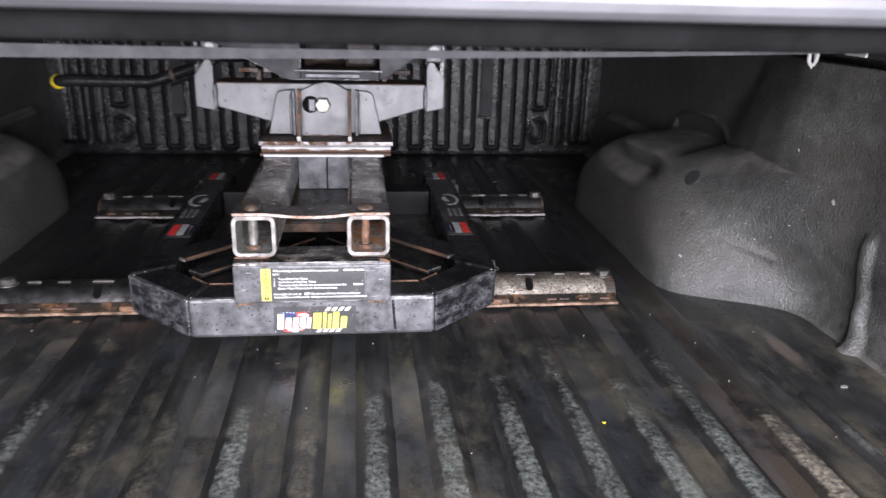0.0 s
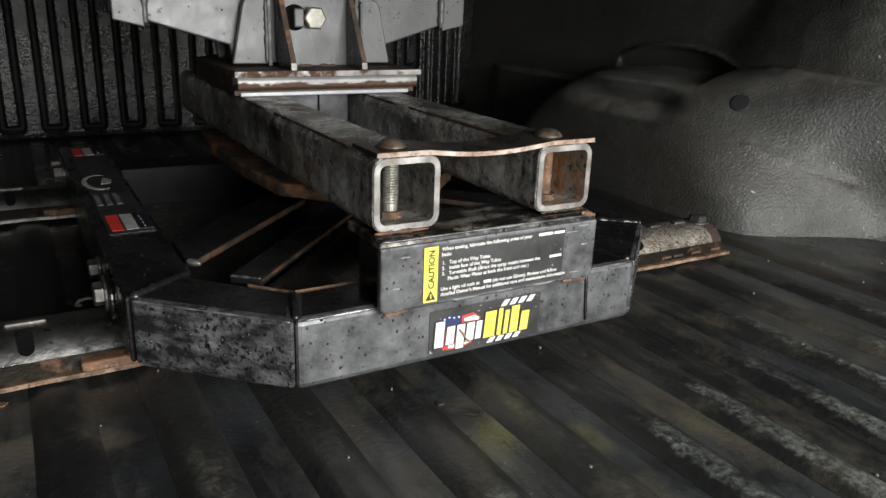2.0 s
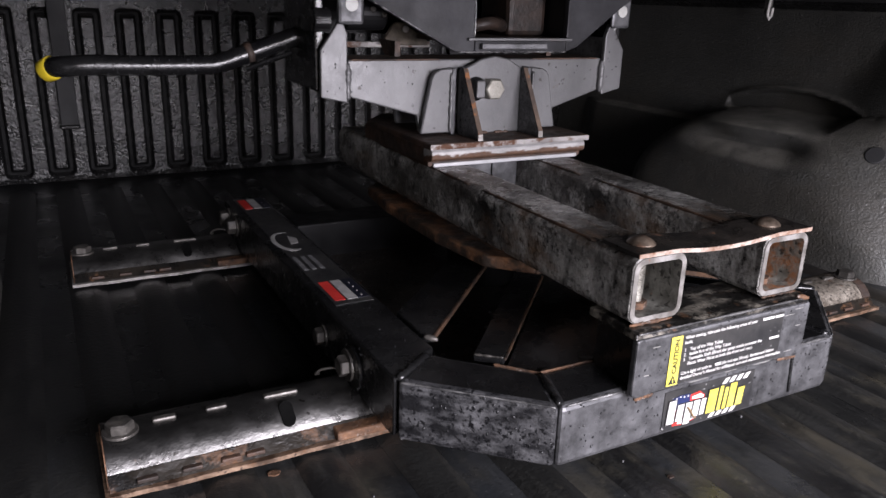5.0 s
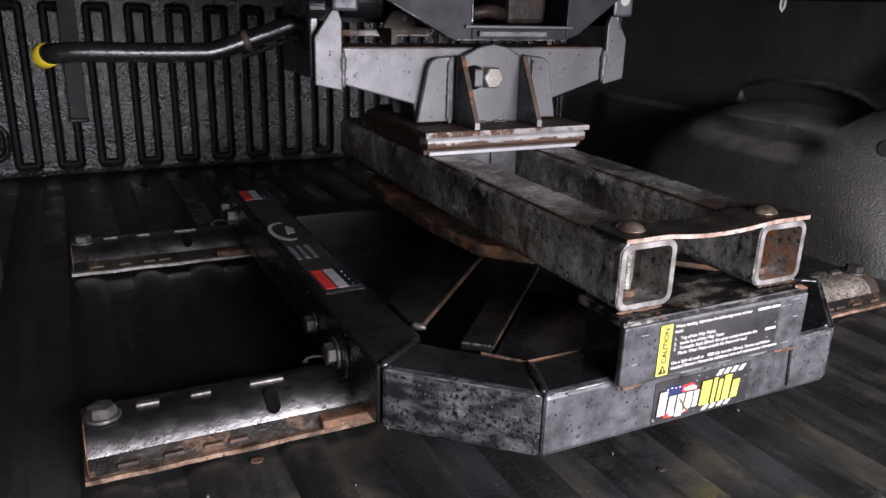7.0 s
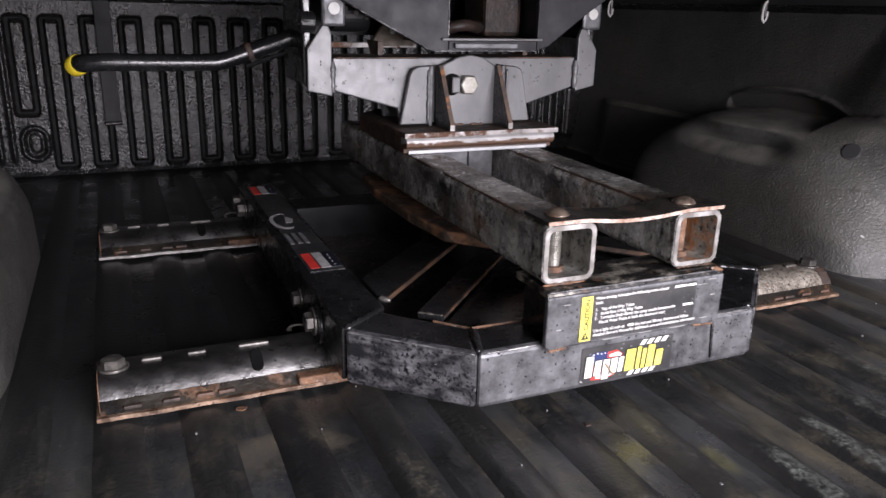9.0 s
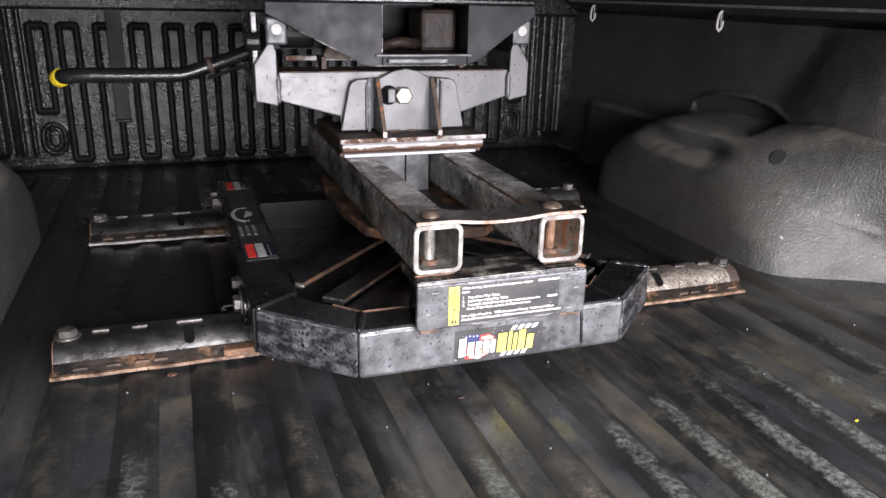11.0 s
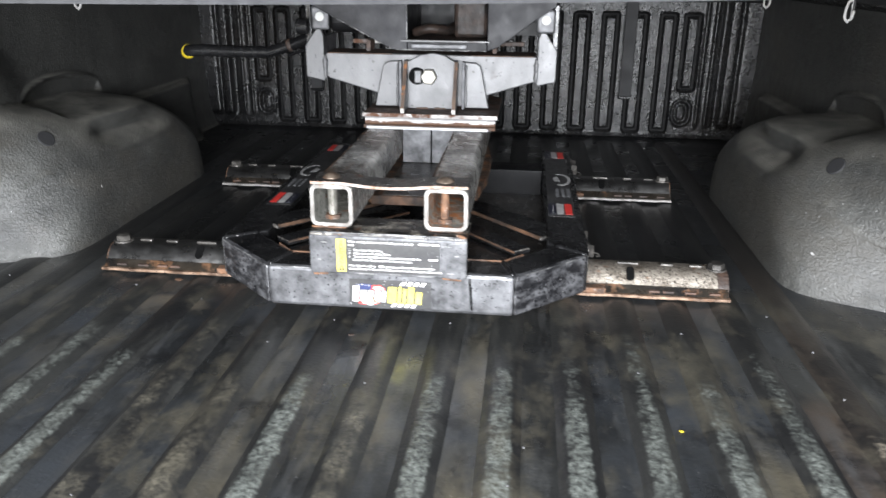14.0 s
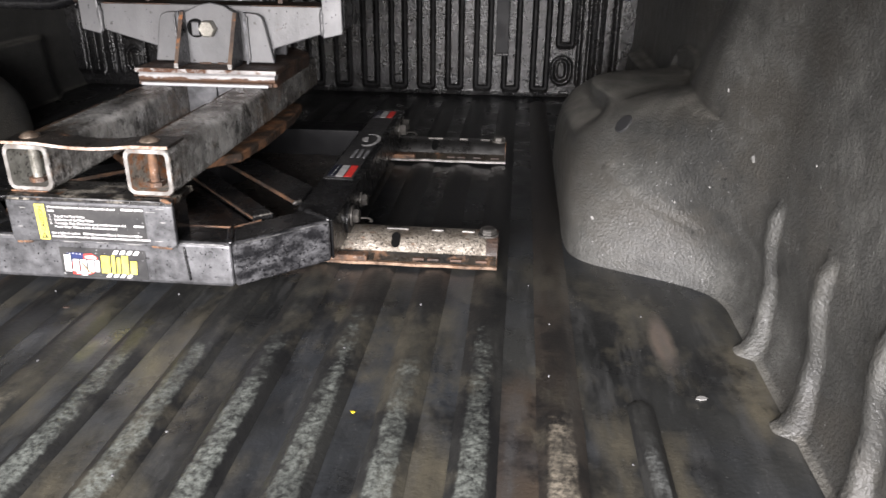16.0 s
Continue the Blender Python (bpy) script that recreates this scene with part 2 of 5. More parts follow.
M_VINYL = surface("black_vinyl_underside", (0.012, 0.012, 0.013), (0.02, 0.02, 0.021), 5, rough=(0.6, 0.8), grain=400, bumps=0.2)
M_WEB = surface("grey_webbing", (0.032, 0.032, 0.034), (0.052, 0.052, 0.055), 40, rough=(0.7, 0.9), grain=500, bumps=0.3)
# darker, glossless copy of the black paint for parts lying in shade
M_DULL = surface("shaded_black_paint", (0.004, 0.004, 0.0045), (0.009, 0.009, 0.0095), 14, rough=(0.3, 0.5), grain=300, bumps=0.15)
M_DULL.node_tree.nodes["Principled BSDF"].inputs["Specular IOR Level"].default_value = 0.15
M_GREASE = surface("greasy_black_steel", (0.014, 0.013, 0.012), (0.05, 0.042, 0.036), 22, rough=(0.22, 0.45), grain=180, bumps=0.4, relief=0.002, rust=(0.2, 0.09, 0.045), rust_at=(0.62, 0.72))
M_HOLE = surface("dark_hollow", (0.003, 0.003, 0.003), (0.006, 0.006, 0.006), 30, rough=(0.8, 0.9), bumps=0.05)
M_HOLE.node_tree.nodes["Principled BSDF"].inputs["Specular IOR Level"].default_value = 0.05
M_CHIP = surface("dull_pale_flake", (0.2, 0.2, 0.19), (0.32, 0.31, 0.3), 60, rough=(0.5, 0.7), bumps=0.1)
M_RAILTOP = surface("satin_worn_rail_steel", (0.075, 0.073, 0.071), (0.275, 0.27, 0.262), 13, lo=0.32, hi=0.66, rough=(0.22, 0.46), metal=0.95, grain=170, bumps=0.2, relief=0.0024, chips=(0.04, 0.037, 0.034), chip_at=(0.66, 0.74), rust=(0.2, 0.085, 0.04), rust_at=(0.65, 0.74), stretch=(0.6, 1, 1))
M_PITTED = surface("pitted_tan_rail_steel", (0.11, 0.09, 0.07), (0.34, 0.305, 0.258), 34, lo=0.36, hi=0.64, rough=(0.35, 0.62), metal=0.5, grain=230, bumps=0.75, relief=0.003, chips=(0.05, 0.043, 0.036), chip_at=(0.56, 0.64), rust=(0.22, 0.105, 0.055), rust_at=(0.58, 0.7))
M_DECK = surface("rubbed_bracket_top", (0.008, 0.0075, 0.007), (0.34, 0.31, 0.26), 24, lo=0.5, hi=0.66, rough=(0.2, 0.45), metal=0.3, grain=180, bumps=0.4, relief=0.002, chips=(0.01, 0.009, 0.008), chip_at=(0.55, 0.63), rust=(0.2, 0.1, 0.05), rust_at=(0.6, 0.72), stretch=(0.8, 1.3, 1))
M_PALE = surface("pale_worn_steel", (0.36, 0.36, 0.37), (0.5, 0.5, 0.51), 20, rough=(0.35, 0.5), metal=0.3, bumps=0.1)
M_WHITE = surface("white_plastic", (0.42, 0.42, 0.4), (0.55, 0.55, 0.53), 40, rough=(0.4, 0.55), grain=300, bumps=0.05)
M_HOOK = surface("pale_hook_plastic", (0.42, 0.41, 0.39), (0.55, 0.54, 0.52), 40, rough=(0.4, 0.6), grain=300, bumps=0.1)
M_YELLOW = surface("yellow_plastic", (0.62, 0.46, 0.02), (0.75, 0.58, 0.04), 30, rough=(0.4, 0.55), grain=300, bumps=0.1)
M_INK_Y = surface("yellow_ink", (0.66, 0.57, 0.07), (0.76, 0.67, 0.13), 40, rough=(0.35, 0.5), grain=400, bumps=0.03)
M_INK_W = surface("white_ink", (0.62, 0.61, 0.59), (0.8, 0.79, 0.77), 90, rough=(0.35, 0.5), grain=400, bumps=0.03)
M_INK_R = surface("red_ink", (0.55, 0.03, 0.025), (0.68, 0.05, 0.04), 60, rough=(0.35, 0.5), grain=400, bumps=0.03)
M_INK_B = surface("blue_ink", (0.012, 0.02, 0.07), (0.02, 0.032, 0.11), 60, rough=(0.35, 0.5), grain=400, bumps=0.03)
M_INK_K = surface("black_sticker", (0.022, 0.022, 0.023), (0.045, 0.044, 0.043), 30, rough=(0.3, 0.45), grain=400, bumps=0.05, chips=(0.3, 0.3, 0.3), chip_at=(0.7, 0.73))
M_INK_G = surface("grey_ink", (0.12, 0.12, 0.125), (0.2, 0.2, 0.205), 60, rough=(0.35, 0.5), grain=400, bumps=0.03)


def smudged(nt, col, y):
    """Tan spills and black tyre-dirt smears that run over ribs and valleys alike, behind the hitch."""
    near = nt.nodes.new("ShaderNodeMapRange")
    near.inputs["From Min"].default_value, near.inputs["From Max"].default_value = 1.35, 1.1
    nt.links.new(y, near.inputs[0])
    for f, tone in ((ramp(nt, tex(nt, "noise", 6.5, 8, 0.7, stretch=(1.2, 0.7, 1)), (0.52, 0.0), (0.66, 0.75)), (0.092, 0.083, 0.061)), (ramp(nt, tex(nt, "noise", 9, 9, 0.74, stretch=(1, 0.75, 1)), (0.52, 0.0), (0.62, 0.7)), (0.009, 0.0092, 0.0098))):
        here = nt.nodes.new("ShaderNodeMath")
        here.operation = "MULTIPLY"
        nt.links.new(f, here.inputs[0])
        nt.links.new(near.outputs[0], here.inputs[1])
        col = mix(nt, here.outputs[0], col, tone)
    return col


def floor_material():
    m, nt, b = mat("stained_bed_floor")
    col = mix(nt, ramp(nt, tex(nt, "noise", 4, 6, 0.65, stretch=(1, 0.35, 1)), (0.35, 0.0), (0.65, 1.0)), (0.0087, 0.009135, 0.00957), (0.0377, 0.03843, 0.03654))
    st = ramp(nt, tex(nt, "noise", 7, 5, 0.6, stretch=(1.4, 0.5, 1)), (0.5, 0.0), (0.7, 1.0))
    co = nt.nodes.new("ShaderNodeTexCoord")
    sp = nt.nodes.new("ShaderNodeSeparateXYZ")
    nt.links.new(co.outputs["Object"], sp.inputs[0])
    far = nt.nodes.new("ShaderNodeMapRange")
    far.inputs["From Min"].default_value, far.inputs["From Max"].default_value = 1.3, 1.05
    nt.links.new(sp.outputs[1], far.inputs[0])
    fm = nt.nodes.new("ShaderNodeMath")
    fm.operation = "MULTIPLY"
    nt.links.new(st, fm.inputs[0])
    nt.links.new(far.outputs[0], fm.inputs[1])
    col = mix(nt, fm.outputs[0], col, (0.106, 0.094, 0.068))
    def blot(cx, cy, rx, ry, wob):
        co = nt.nodes.new("ShaderNodeTexCoord")
        ns = nt.nodes.new("ShaderNodeTexNoise")
        ns.inputs["Scale"].default_value, ns.inputs["Detail"].default_value = 9, 5
        nt.links.new(co.outputs["Object"], ns.inputs["Vector"])
        sub = nt.nodes.new("ShaderNodeVectorMath")
        sub.operation = "SUBTRACT"
        sub.inputs[1].default_value = (cx, cy, 0)
        nt.links.new(co.outputs["Object"], sub.inputs[0])
        div = nt.nodes.new("ShaderNodeVectorMath")
        div.operation = "DIVIDE"
        div.inputs[1].default_value = (rx, ry, 1)
        nt.links.new(sub.outputs[0], div.inputs[0])
        ln = nt.nodes.new("ShaderNodeVectorMath")
        ln.operation = "LENGTH"
        nt.links.new(div.outputs[0], ln.inputs[0])
        ad = nt.nodes.new("ShaderNodeMath")
        ad.operation = "MULTIPLY_ADD"
        ad.inputs[1].default_value = wob
        nt.links.new(ns.outputs["Fac"], ad.inputs[0])
        nt.links.new(ln.outputs["Value"], ad.inputs[2])
        return ramp(nt, ad.outputs[0], (0.35 + wob / 2, 1.0), (min(0.999, 0.75 + wob / 2), 0.0))
    col = mix(nt, blot(0.575, 0.78, 0.075, 0.34, 0.9), col, (0.058, 0.04495, 0.0348))
    col = mix(nt, blot(0.757, 1.04, 0.032, 0.12, 0.7), col, (0.1232, 0.0986, 0.0812))
    col = mix(nt, blot(0.035, 0.93, 0.02, 0.05, 0.6), col, (0.09425, 0.0899, 0.0435))
    col = mix(nt, blot(-0.38, 1.11, 0.15, 0.07, 0.9), col, (0.12, 0.1, 0.072))
    col = mix(nt, blot(0.632, 0.70, 0.022, 0.16, 0.9), col, (0.2465, 0.203, 0.145))
    lines = ramp(nt, tex(nt, "noise", 24, 7, 0.7, stretch=(1.3, 0.16, 1)), (0.5, 0.0), (0.72, 0.8))
    col = mix(nt, lines, col, (0.0725, 0.07322, 0.0725))
    haze = ramp(nt, tex(nt, "noise", 3.5, 5, 0.6), (0.47, 0.0), (0.66, 0.85))
    col = mix(nt, haze, col, (0.037, 0.0415, 0.048))
    fl = ramp(nt, tex(nt, "noise", 210, 2, 0.5), (0.7, 0.0), (0.76, 1.0))
    col = mix(nt, fl, col, (0.1305, 0.1305, 0.1261))
    nt.links.new(ramp(nt, tex(nt, "noise", 9, 5), (0.35, 0.2), (0.65, 0.46)), b.inputs["Roughness"])
    col = smudged(nt, col, sp.outputs[1])
    # shading put into the floor colour: near-black towards the front
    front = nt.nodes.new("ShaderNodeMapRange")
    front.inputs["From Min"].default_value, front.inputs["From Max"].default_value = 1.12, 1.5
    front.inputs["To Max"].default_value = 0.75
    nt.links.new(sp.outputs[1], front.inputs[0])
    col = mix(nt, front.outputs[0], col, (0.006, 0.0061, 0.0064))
    nt.links.new(col, b.inputs["Base Color"])
    bump(nt, b, tex(nt, "noise", 180, 3), 0.32, 0.0016)
    return m


def rib_material(name, worn, lo, hi, far=1.3, near=1.2, low=(0.0102, 0.0102, 0.0108), high=(0.027, 0.0274, 0.0258)):
    m, nt, b = mat(name)
    base = mix(nt, ramp(nt, tex(nt, "noise", 5, 5, stretch=(1, 0.4, 1)), (0.35, 0.0), (0.65, 1.0)), low, high)
    lines = ramp(nt, tex(nt, "noise", 30, 7, 0.7, stretch=(1.2, 0.16, 1)), (0.5, 0.0), (0.72, 0.7))
    base = mix(nt, lines, base, (0.055, 0.055, 0.05))
    co = nt.nodes.new("ShaderNodeTexCoord")
    sep = nt.nodes.new("ShaderNodeSeparateXYZ")
    nt.links.new(co.outputs["Object"], sep.inputs[0])
    base = smudged(nt, base, sep.outputs[1])
    top = nt.nodes.new("ShaderNodeMapRange")
    top.inputs["From Min"].default_value, top.inputs["From Max"].default_value = 0.0126, 0.0148
    rag = nt.nodes.new("ShaderNodeMath")
    rag.operation = "MULTIPLY_ADD"
    rag.inputs[1].default_value = 0.01
    nt.links.new(tex(nt, "noise", 58, 8, 0.75), rag.inputs[0])
    nt.links.new(sep.outputs[2], rag.inputs[2])
    wander = nt.nodes.new("ShaderNodeMath")
    wander.operation = "MULTIPLY_ADD"
    wander.inputs[1].default_value = 0.003
    nt.links.new(tex(nt, "noise", 13, 4, 0.6), wander.inputs[0])
    nt.links.new(rag.outputs[0], wander.inputs[2])
    # the worn band widens towards the tailgate, where loads are dragged
    spread = nt.nodes.new("ShaderNodeMapRange")
    spread.inputs["From Min"].default_value, spread.inputs["From Max"].default_value = 1.26, 0.5
    spread.inputs["To Min"].default_value, spread.inputs["To Max"].default_value = -0.0032, 0.0018
    nt.links.new(sep.outputs[1], spread.inputs[0])
    wide = nt.nodes.new("ShaderNodeMath")
    wide.operation = "ADD"
    nt.links.new(wander.outputs[0], wide.inputs[0])
    nt.links.new(spread.outputs[0], wide.inputs[1])
    nt.links.new(wide.outputs[0], top.inputs[0])
    info = nt.nodes.new("ShaderNodeObjectInfo")
    off = nt.nodes.new("ShaderNodeVectorMath")
    off.operation = "ADD"
    nt.links.new(co.outputs["Object"], off.inputs[0])
    nt.links.new(info.outputs["Random"], off.inputs[1])
    blot = nt.nodes.new("ShaderNodeTexNoise")
    blot.inputs["Scale"].default_value, blot.inputs["Detail"].default_value = 11, 9
    nt.links.new(off.outputs[0], blot.inputs["Vector"])
    f = ramp(nt, blot.outputs["Fac"], (lo, 0.0), (hi, 1.0))
    fine = ramp(nt, tex(nt, "noise", 140, 9, 0.8), (0.41, 0.08), (0.6, 1.0))
    mul = nt.nodes.new("ShaderNodeMath")
    mul.operation = "MULTIPLY"
    nt.links.new(f, mul.inputs[0])
    nt.links.new(fine, mul.inputs[1])
    mul2 = nt.nodes.new("ShaderNodeMath")
    mul2.operation = "MULTIPLY"
    nt.links.new(mul.outputs[0], mul2.inputs[0])
    nt.links.new(top.outputs[0], mul2.inputs[1])
    along = nt.nodes.new("ShaderNodeMapRange")
    along.inputs["From Min"].default_value, along.inputs["From Max"].default_value = far, near
    nt.links.new(sep.outputs[1], along.inputs[0])
    mul3 = nt.nodes.new("ShaderNodeMath")
    mul3.operation = "MULTIPLY"
    nt.links.new(mul2.outputs[0], mul3.inputs[0])
    nt.links.new(along.outputs[0], mul3.inputs[1])
    # ribs take the floor's painted-in shading, near-black towards the front
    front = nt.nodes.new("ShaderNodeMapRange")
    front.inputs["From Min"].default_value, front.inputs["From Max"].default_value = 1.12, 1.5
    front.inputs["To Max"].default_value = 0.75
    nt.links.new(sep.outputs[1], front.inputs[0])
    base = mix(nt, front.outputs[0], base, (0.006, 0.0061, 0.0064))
    nt.links.new(mix(nt, mul3.outputs[0], base, worn), b.inputs["Base Color"])
    b.inputs["Roughness"].default_value = 0.42
    bump(nt, b, tex(nt, "noise", 170, 2), 0.4, 0.0017)
    return m


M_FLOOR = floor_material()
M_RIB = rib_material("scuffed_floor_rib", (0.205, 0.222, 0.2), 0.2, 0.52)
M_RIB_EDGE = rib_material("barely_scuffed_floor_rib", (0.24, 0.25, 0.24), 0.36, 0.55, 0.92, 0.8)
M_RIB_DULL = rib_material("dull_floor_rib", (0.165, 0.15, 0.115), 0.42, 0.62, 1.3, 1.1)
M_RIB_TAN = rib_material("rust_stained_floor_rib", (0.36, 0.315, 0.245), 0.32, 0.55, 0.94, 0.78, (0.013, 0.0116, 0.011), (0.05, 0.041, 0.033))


# ---- mesh helpers ----
def link(name, bm, material, parent=None, label="", smooth=False):
    me = bpy.data.meshes.new(name)
    bmesh.ops.recalc_face_normals(bm, faces=bm.faces[:])
    bm.to_mesh(me)
    bm.free()
    if smooth:
        for p in me.polygons:
            p.use_smooth = True
    me.materials.append(material)
    ob = new(name, me)
    if parent is not None:
        ob.parent = parent
    if label:
        ob["label"] = label
    return ob


def part(name, bm, material, parent, label="", smooth=False):
    return link(name, bm, material, parent, label, smooth)


def thing(name, label, category, group="", at=(0, 0, 0)):
    ob = new(name)
    ob.location = at
    return tagged(ob, label, category, group)


def box(x0, x1, y0, y1, z0, z1, r=0.0, seg=2, bm=None):
    bm = bm or bmesh.new()
    res = bmesh.ops.create_cube(bm, size=1.0)
    vs = res["verts"]
    for v in vs:
        v.co = Vector((x0 + (x1 - x0) * (v.co.x + 0.5), y0 + (y1 - y0) * (v.co.y + 0.5), z0 + (z1 - z0) * (v.co.z + 0.5)))
    if r:
        bmesh.ops.bevel(bm, geom=list({e for v in vs for e in v.link_edges}), offset=r, segments=seg, affect="EDGES", profile=0.5)
    return bm


def prism(poly, axis, a, b, r=0.0, seg=2, bm=None):
    """A polygon of two coordinates drawn out along an axis from a to b: axis z takes (x, y), y takes (x, z), x takes (y, z)."""
    bm = bm or bmesh.new()
    put = {"z": lambda p, h: (p[0], p[1], h), "y": lambda p, h: (p[0], h, p[1]), "x": lambda p, h: (h, p[0], p[1])}[axis]
    lo = [bm.verts.new(put(p, a)) for p in poly]
    hi = [bm.verts.new(put(p, b)) for p in poly]
    n = len(poly)
    fs = [bm.faces.new(lo), bm.faces.new(hi[::-1])]
    for i in range(n):
        fs.append(bm.faces.new((lo[i], hi[i], hi[(i + 1) % n], lo[(i + 1) % n])))
    bmesh.ops.recalc_face_normals(bm, faces=fs)
    if r:
        bmesh.ops.bevel(bm, geom=list({e for f in fs for e in f.edges}), offset=r, segments=seg, affect="EDGES", profile=0.5)
    return bm


def cyl(at, axis, r, h, n=20, r2=None, bm=None, bevel=0.0):
    """A cylinder that starts at a point and runs h along an axis."""
    bm = bm or bmesh.new()
    res = bmesh.ops.create_cone(bm, cap_ends=True, segments=n, radius1=r, radius2=r if r2 is None else r2, depth=h)
    vs = res["verts"]
    if bevel:
        caps = [e for e in {e for v in vs for e in v.link_edges} if abs(e.verts[0].co.z - e.verts[1].co.z) < 1e-6]
        vs = list({v for e in caps for v in e.verts})
        out = bmesh.ops.bevel(bm, geom=caps, offset=bevel, segments=2, affect="EDGES", profile=0.5)
        vs = list({v for f in out["faces"] for v in f.verts} | {v for v in vs if v.is_valid})
    turn = Vector(axis).normalized().to_track_quat("Z", "Y").to_matrix().to_4x4()
    bmesh.ops.transform(bm, matrix=Matrix.Translation(Vector(at) + Vector(axis).normalized() * h / 2) @ turn, verts=vs)
    return bm


def sweep(points, r, n=12, bm=None, squash=1.0):
    """A round bar along a path."""
    bm = bm or bmesh.new()
    pts = [Vector(p) for p in points]
    rings = []
    for i, p in enumerate(pts):
        d = (pts[min(i + 1, len(pts) - 1)] - pts[max(i - 1, 0)]).normalized()
        a = d.orthogonal().normalized() if i == 0 else (rings[-1][1] - d * rings[-1][1].dot(d)).normalized()
        c = d.cross(a)
        rr = r[i] if isinstance(r, (list, tuple)) else r
        rings.append(([bm.verts.new(p + rr * (math.cos(2 * math.pi * k / n) * a + squash * math.sin(2 * math.pi * k / n) * c)) for k in range(n)], a))
    for (u, _), (v, _) in zip(rings, rings[1:]):
        for k in range(n):
            bm.faces.new((u[k], u[(k + 1) % n], v[(k + 1) % n], v[k]))
    bm.faces.new(rings[0][0][::-1])
    bm.faces.new(rings[-1][0])
    return bm


def smooth_path(points, steps=6):
    """A Catmull-Rom line through the points."""
    p = [Vector(q) for q in points]
    p = [2 * p[0] - p[1]] + p + [2 * p[-1] - p[-2]]
    out = []
    for i in range(1, len(p) - 2):
        for k in range(steps):
            t = k / steps
            out.append(0.5 * (2 * p[i] + (p[i + 1] - p[i - 1]) * t + (2 * p[i - 1] - 5 * p[i] + 4 * p[i + 1] - p[i + 2]) * t * t + (3 * p[i] - p[i - 1] - 3 * p[i + 1] + p[i + 2]) * t ** 3))
    return out + [p[-2]]


def rough_bar(a, b, r, seed, n=8, steps=14, wob=0.25):
    """A weld bead between two points."""
    rng = random.Random(seed)
    a, b = Vector(a), Vector(b)
    return sweep([a.lerp(b, i / steps) for i in range(steps + 1)], [r * (1 + wob * (rng.random() - 0.5) * 2) * (0.6 if i in (0, steps) else 1) for i in range(steps + 1)], n)


def hex_bolt(name, parent, at, axis, across, head, washer=0.0, material=None, turn=0.0, label=""):
    material = material or M_BOLT
    bm = bmesh.new()
    res = bmesh.ops.create_cone(bm, cap_ends=True, segments=6, radius1=across / 2 / 0.866, radius2=across / 2 / 0.866, depth=head)
    top = [e for e in bm.edges if e.verts[0].co.z > 0 and e.verts[1].co.z > 0]
    bmesh.ops.bevel(bm, geom=top, offset=across * 0.07, segments=1, affect="EDGES")
    q = Vector(axis).normalized().to_track_quat("Z", "Y").to_matrix().to_4x4()
    base = Vector(at) + Vector(axis).normalized() * (0.003 if washer else 0.0)
    bmesh.ops.transform(bm, matrix=Matrix.Translation(base + Vector(axis).normalized() * head / 2) @ q @ Matrix.Rotation(turn, 4, "Z"), verts=bm.verts[:])
    ob = part(name, bm, material, parent, label)
    if washer:
        part("washer", cyl(at, axis, washer, 0.003, 24, bevel=0.0006), material, ob)
    return ob


PITCH = 0.0885
FLUTE = 0.0888
WALL_Y, TAIL_Y, SIDE_X = 2.55, 0.05, 0.90

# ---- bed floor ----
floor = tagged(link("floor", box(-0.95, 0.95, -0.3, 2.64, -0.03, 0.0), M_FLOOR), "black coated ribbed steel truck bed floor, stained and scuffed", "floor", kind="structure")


M_GROUND = surface("dark_asphalt", (0.035, 0.035, 0.036), (0.065, 0.064, 0.062), 3, rough=(0.7, 0.9), grain=120, bumps=0.5, relief=0.004)
tagged(link("ground", box(-15, 15, -15, 15, -0.86, -0.8), M_GROUND), "dark asphalt ground under the truck bed", "ground", kind="structure")


# how far in from the tailgate the crown of each rib is worn proud of its coat
WORN_TO = {1: 0.95, 2: 0.985, 3: 1.025, 4: 1.11, 5: 0.97, 6: 1.07, 7: 0.86, 8: 0.86, -1: 0.93, -4: 0.97, -5: 1.05, -6: 0.98, -7: 1.04, -8: 1.0}


def rib_mesh(x, y0, y1, w, h, seed):
    rng = random.Random(seed)
    bm = bmesh.new()
    ny = 110
    prof = [(-0.5, 0.0), (-0.36, 0.55), (-0.24, 0.92), (-0.08, 1.0), (0.08, 1.0), (0.24, 0.92), (0.36, 0.55), (0.5, 0.0)]
    rows = []
    for i in range(ny + 1):
        y = y0 + (y1 - y0) * i / ny
        end = min(1.0, min(i, ny - i) / 2.0)
        f = 0.25 + 0.75 * math.sqrt(end)
        t = min(1.0, max(0.0, (y - WORN_TO.get(seed, 1.1) + 0.05) / 0.08))
        crown = 1 - 0.36 * t * t * (3 - 2 * t)
        jig = 1 + 0.05 * noise.noise((seed * 3.1, y * 9, 0))
        rows.append([bm.verts.new((x + w * f * jig * u, y, max(h * crown * v * math.sqrt(end), 0.0003) + (0.0006 * noise.noise((u * 3, y * 14, seed)) if v else 0))) for u, v in prof])
    for a, b in zip(rows, rows[1:]):
        for k in range(len(prof) - 1):
            bm.faces.new((a[k], a[k + 1], b[k + 1], b[k]))
    return bm


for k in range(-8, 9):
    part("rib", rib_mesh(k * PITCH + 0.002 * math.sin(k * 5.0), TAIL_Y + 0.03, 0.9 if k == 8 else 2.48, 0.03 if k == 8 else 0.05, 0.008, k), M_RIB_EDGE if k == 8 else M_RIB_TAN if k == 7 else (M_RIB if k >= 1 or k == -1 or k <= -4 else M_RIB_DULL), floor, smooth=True)

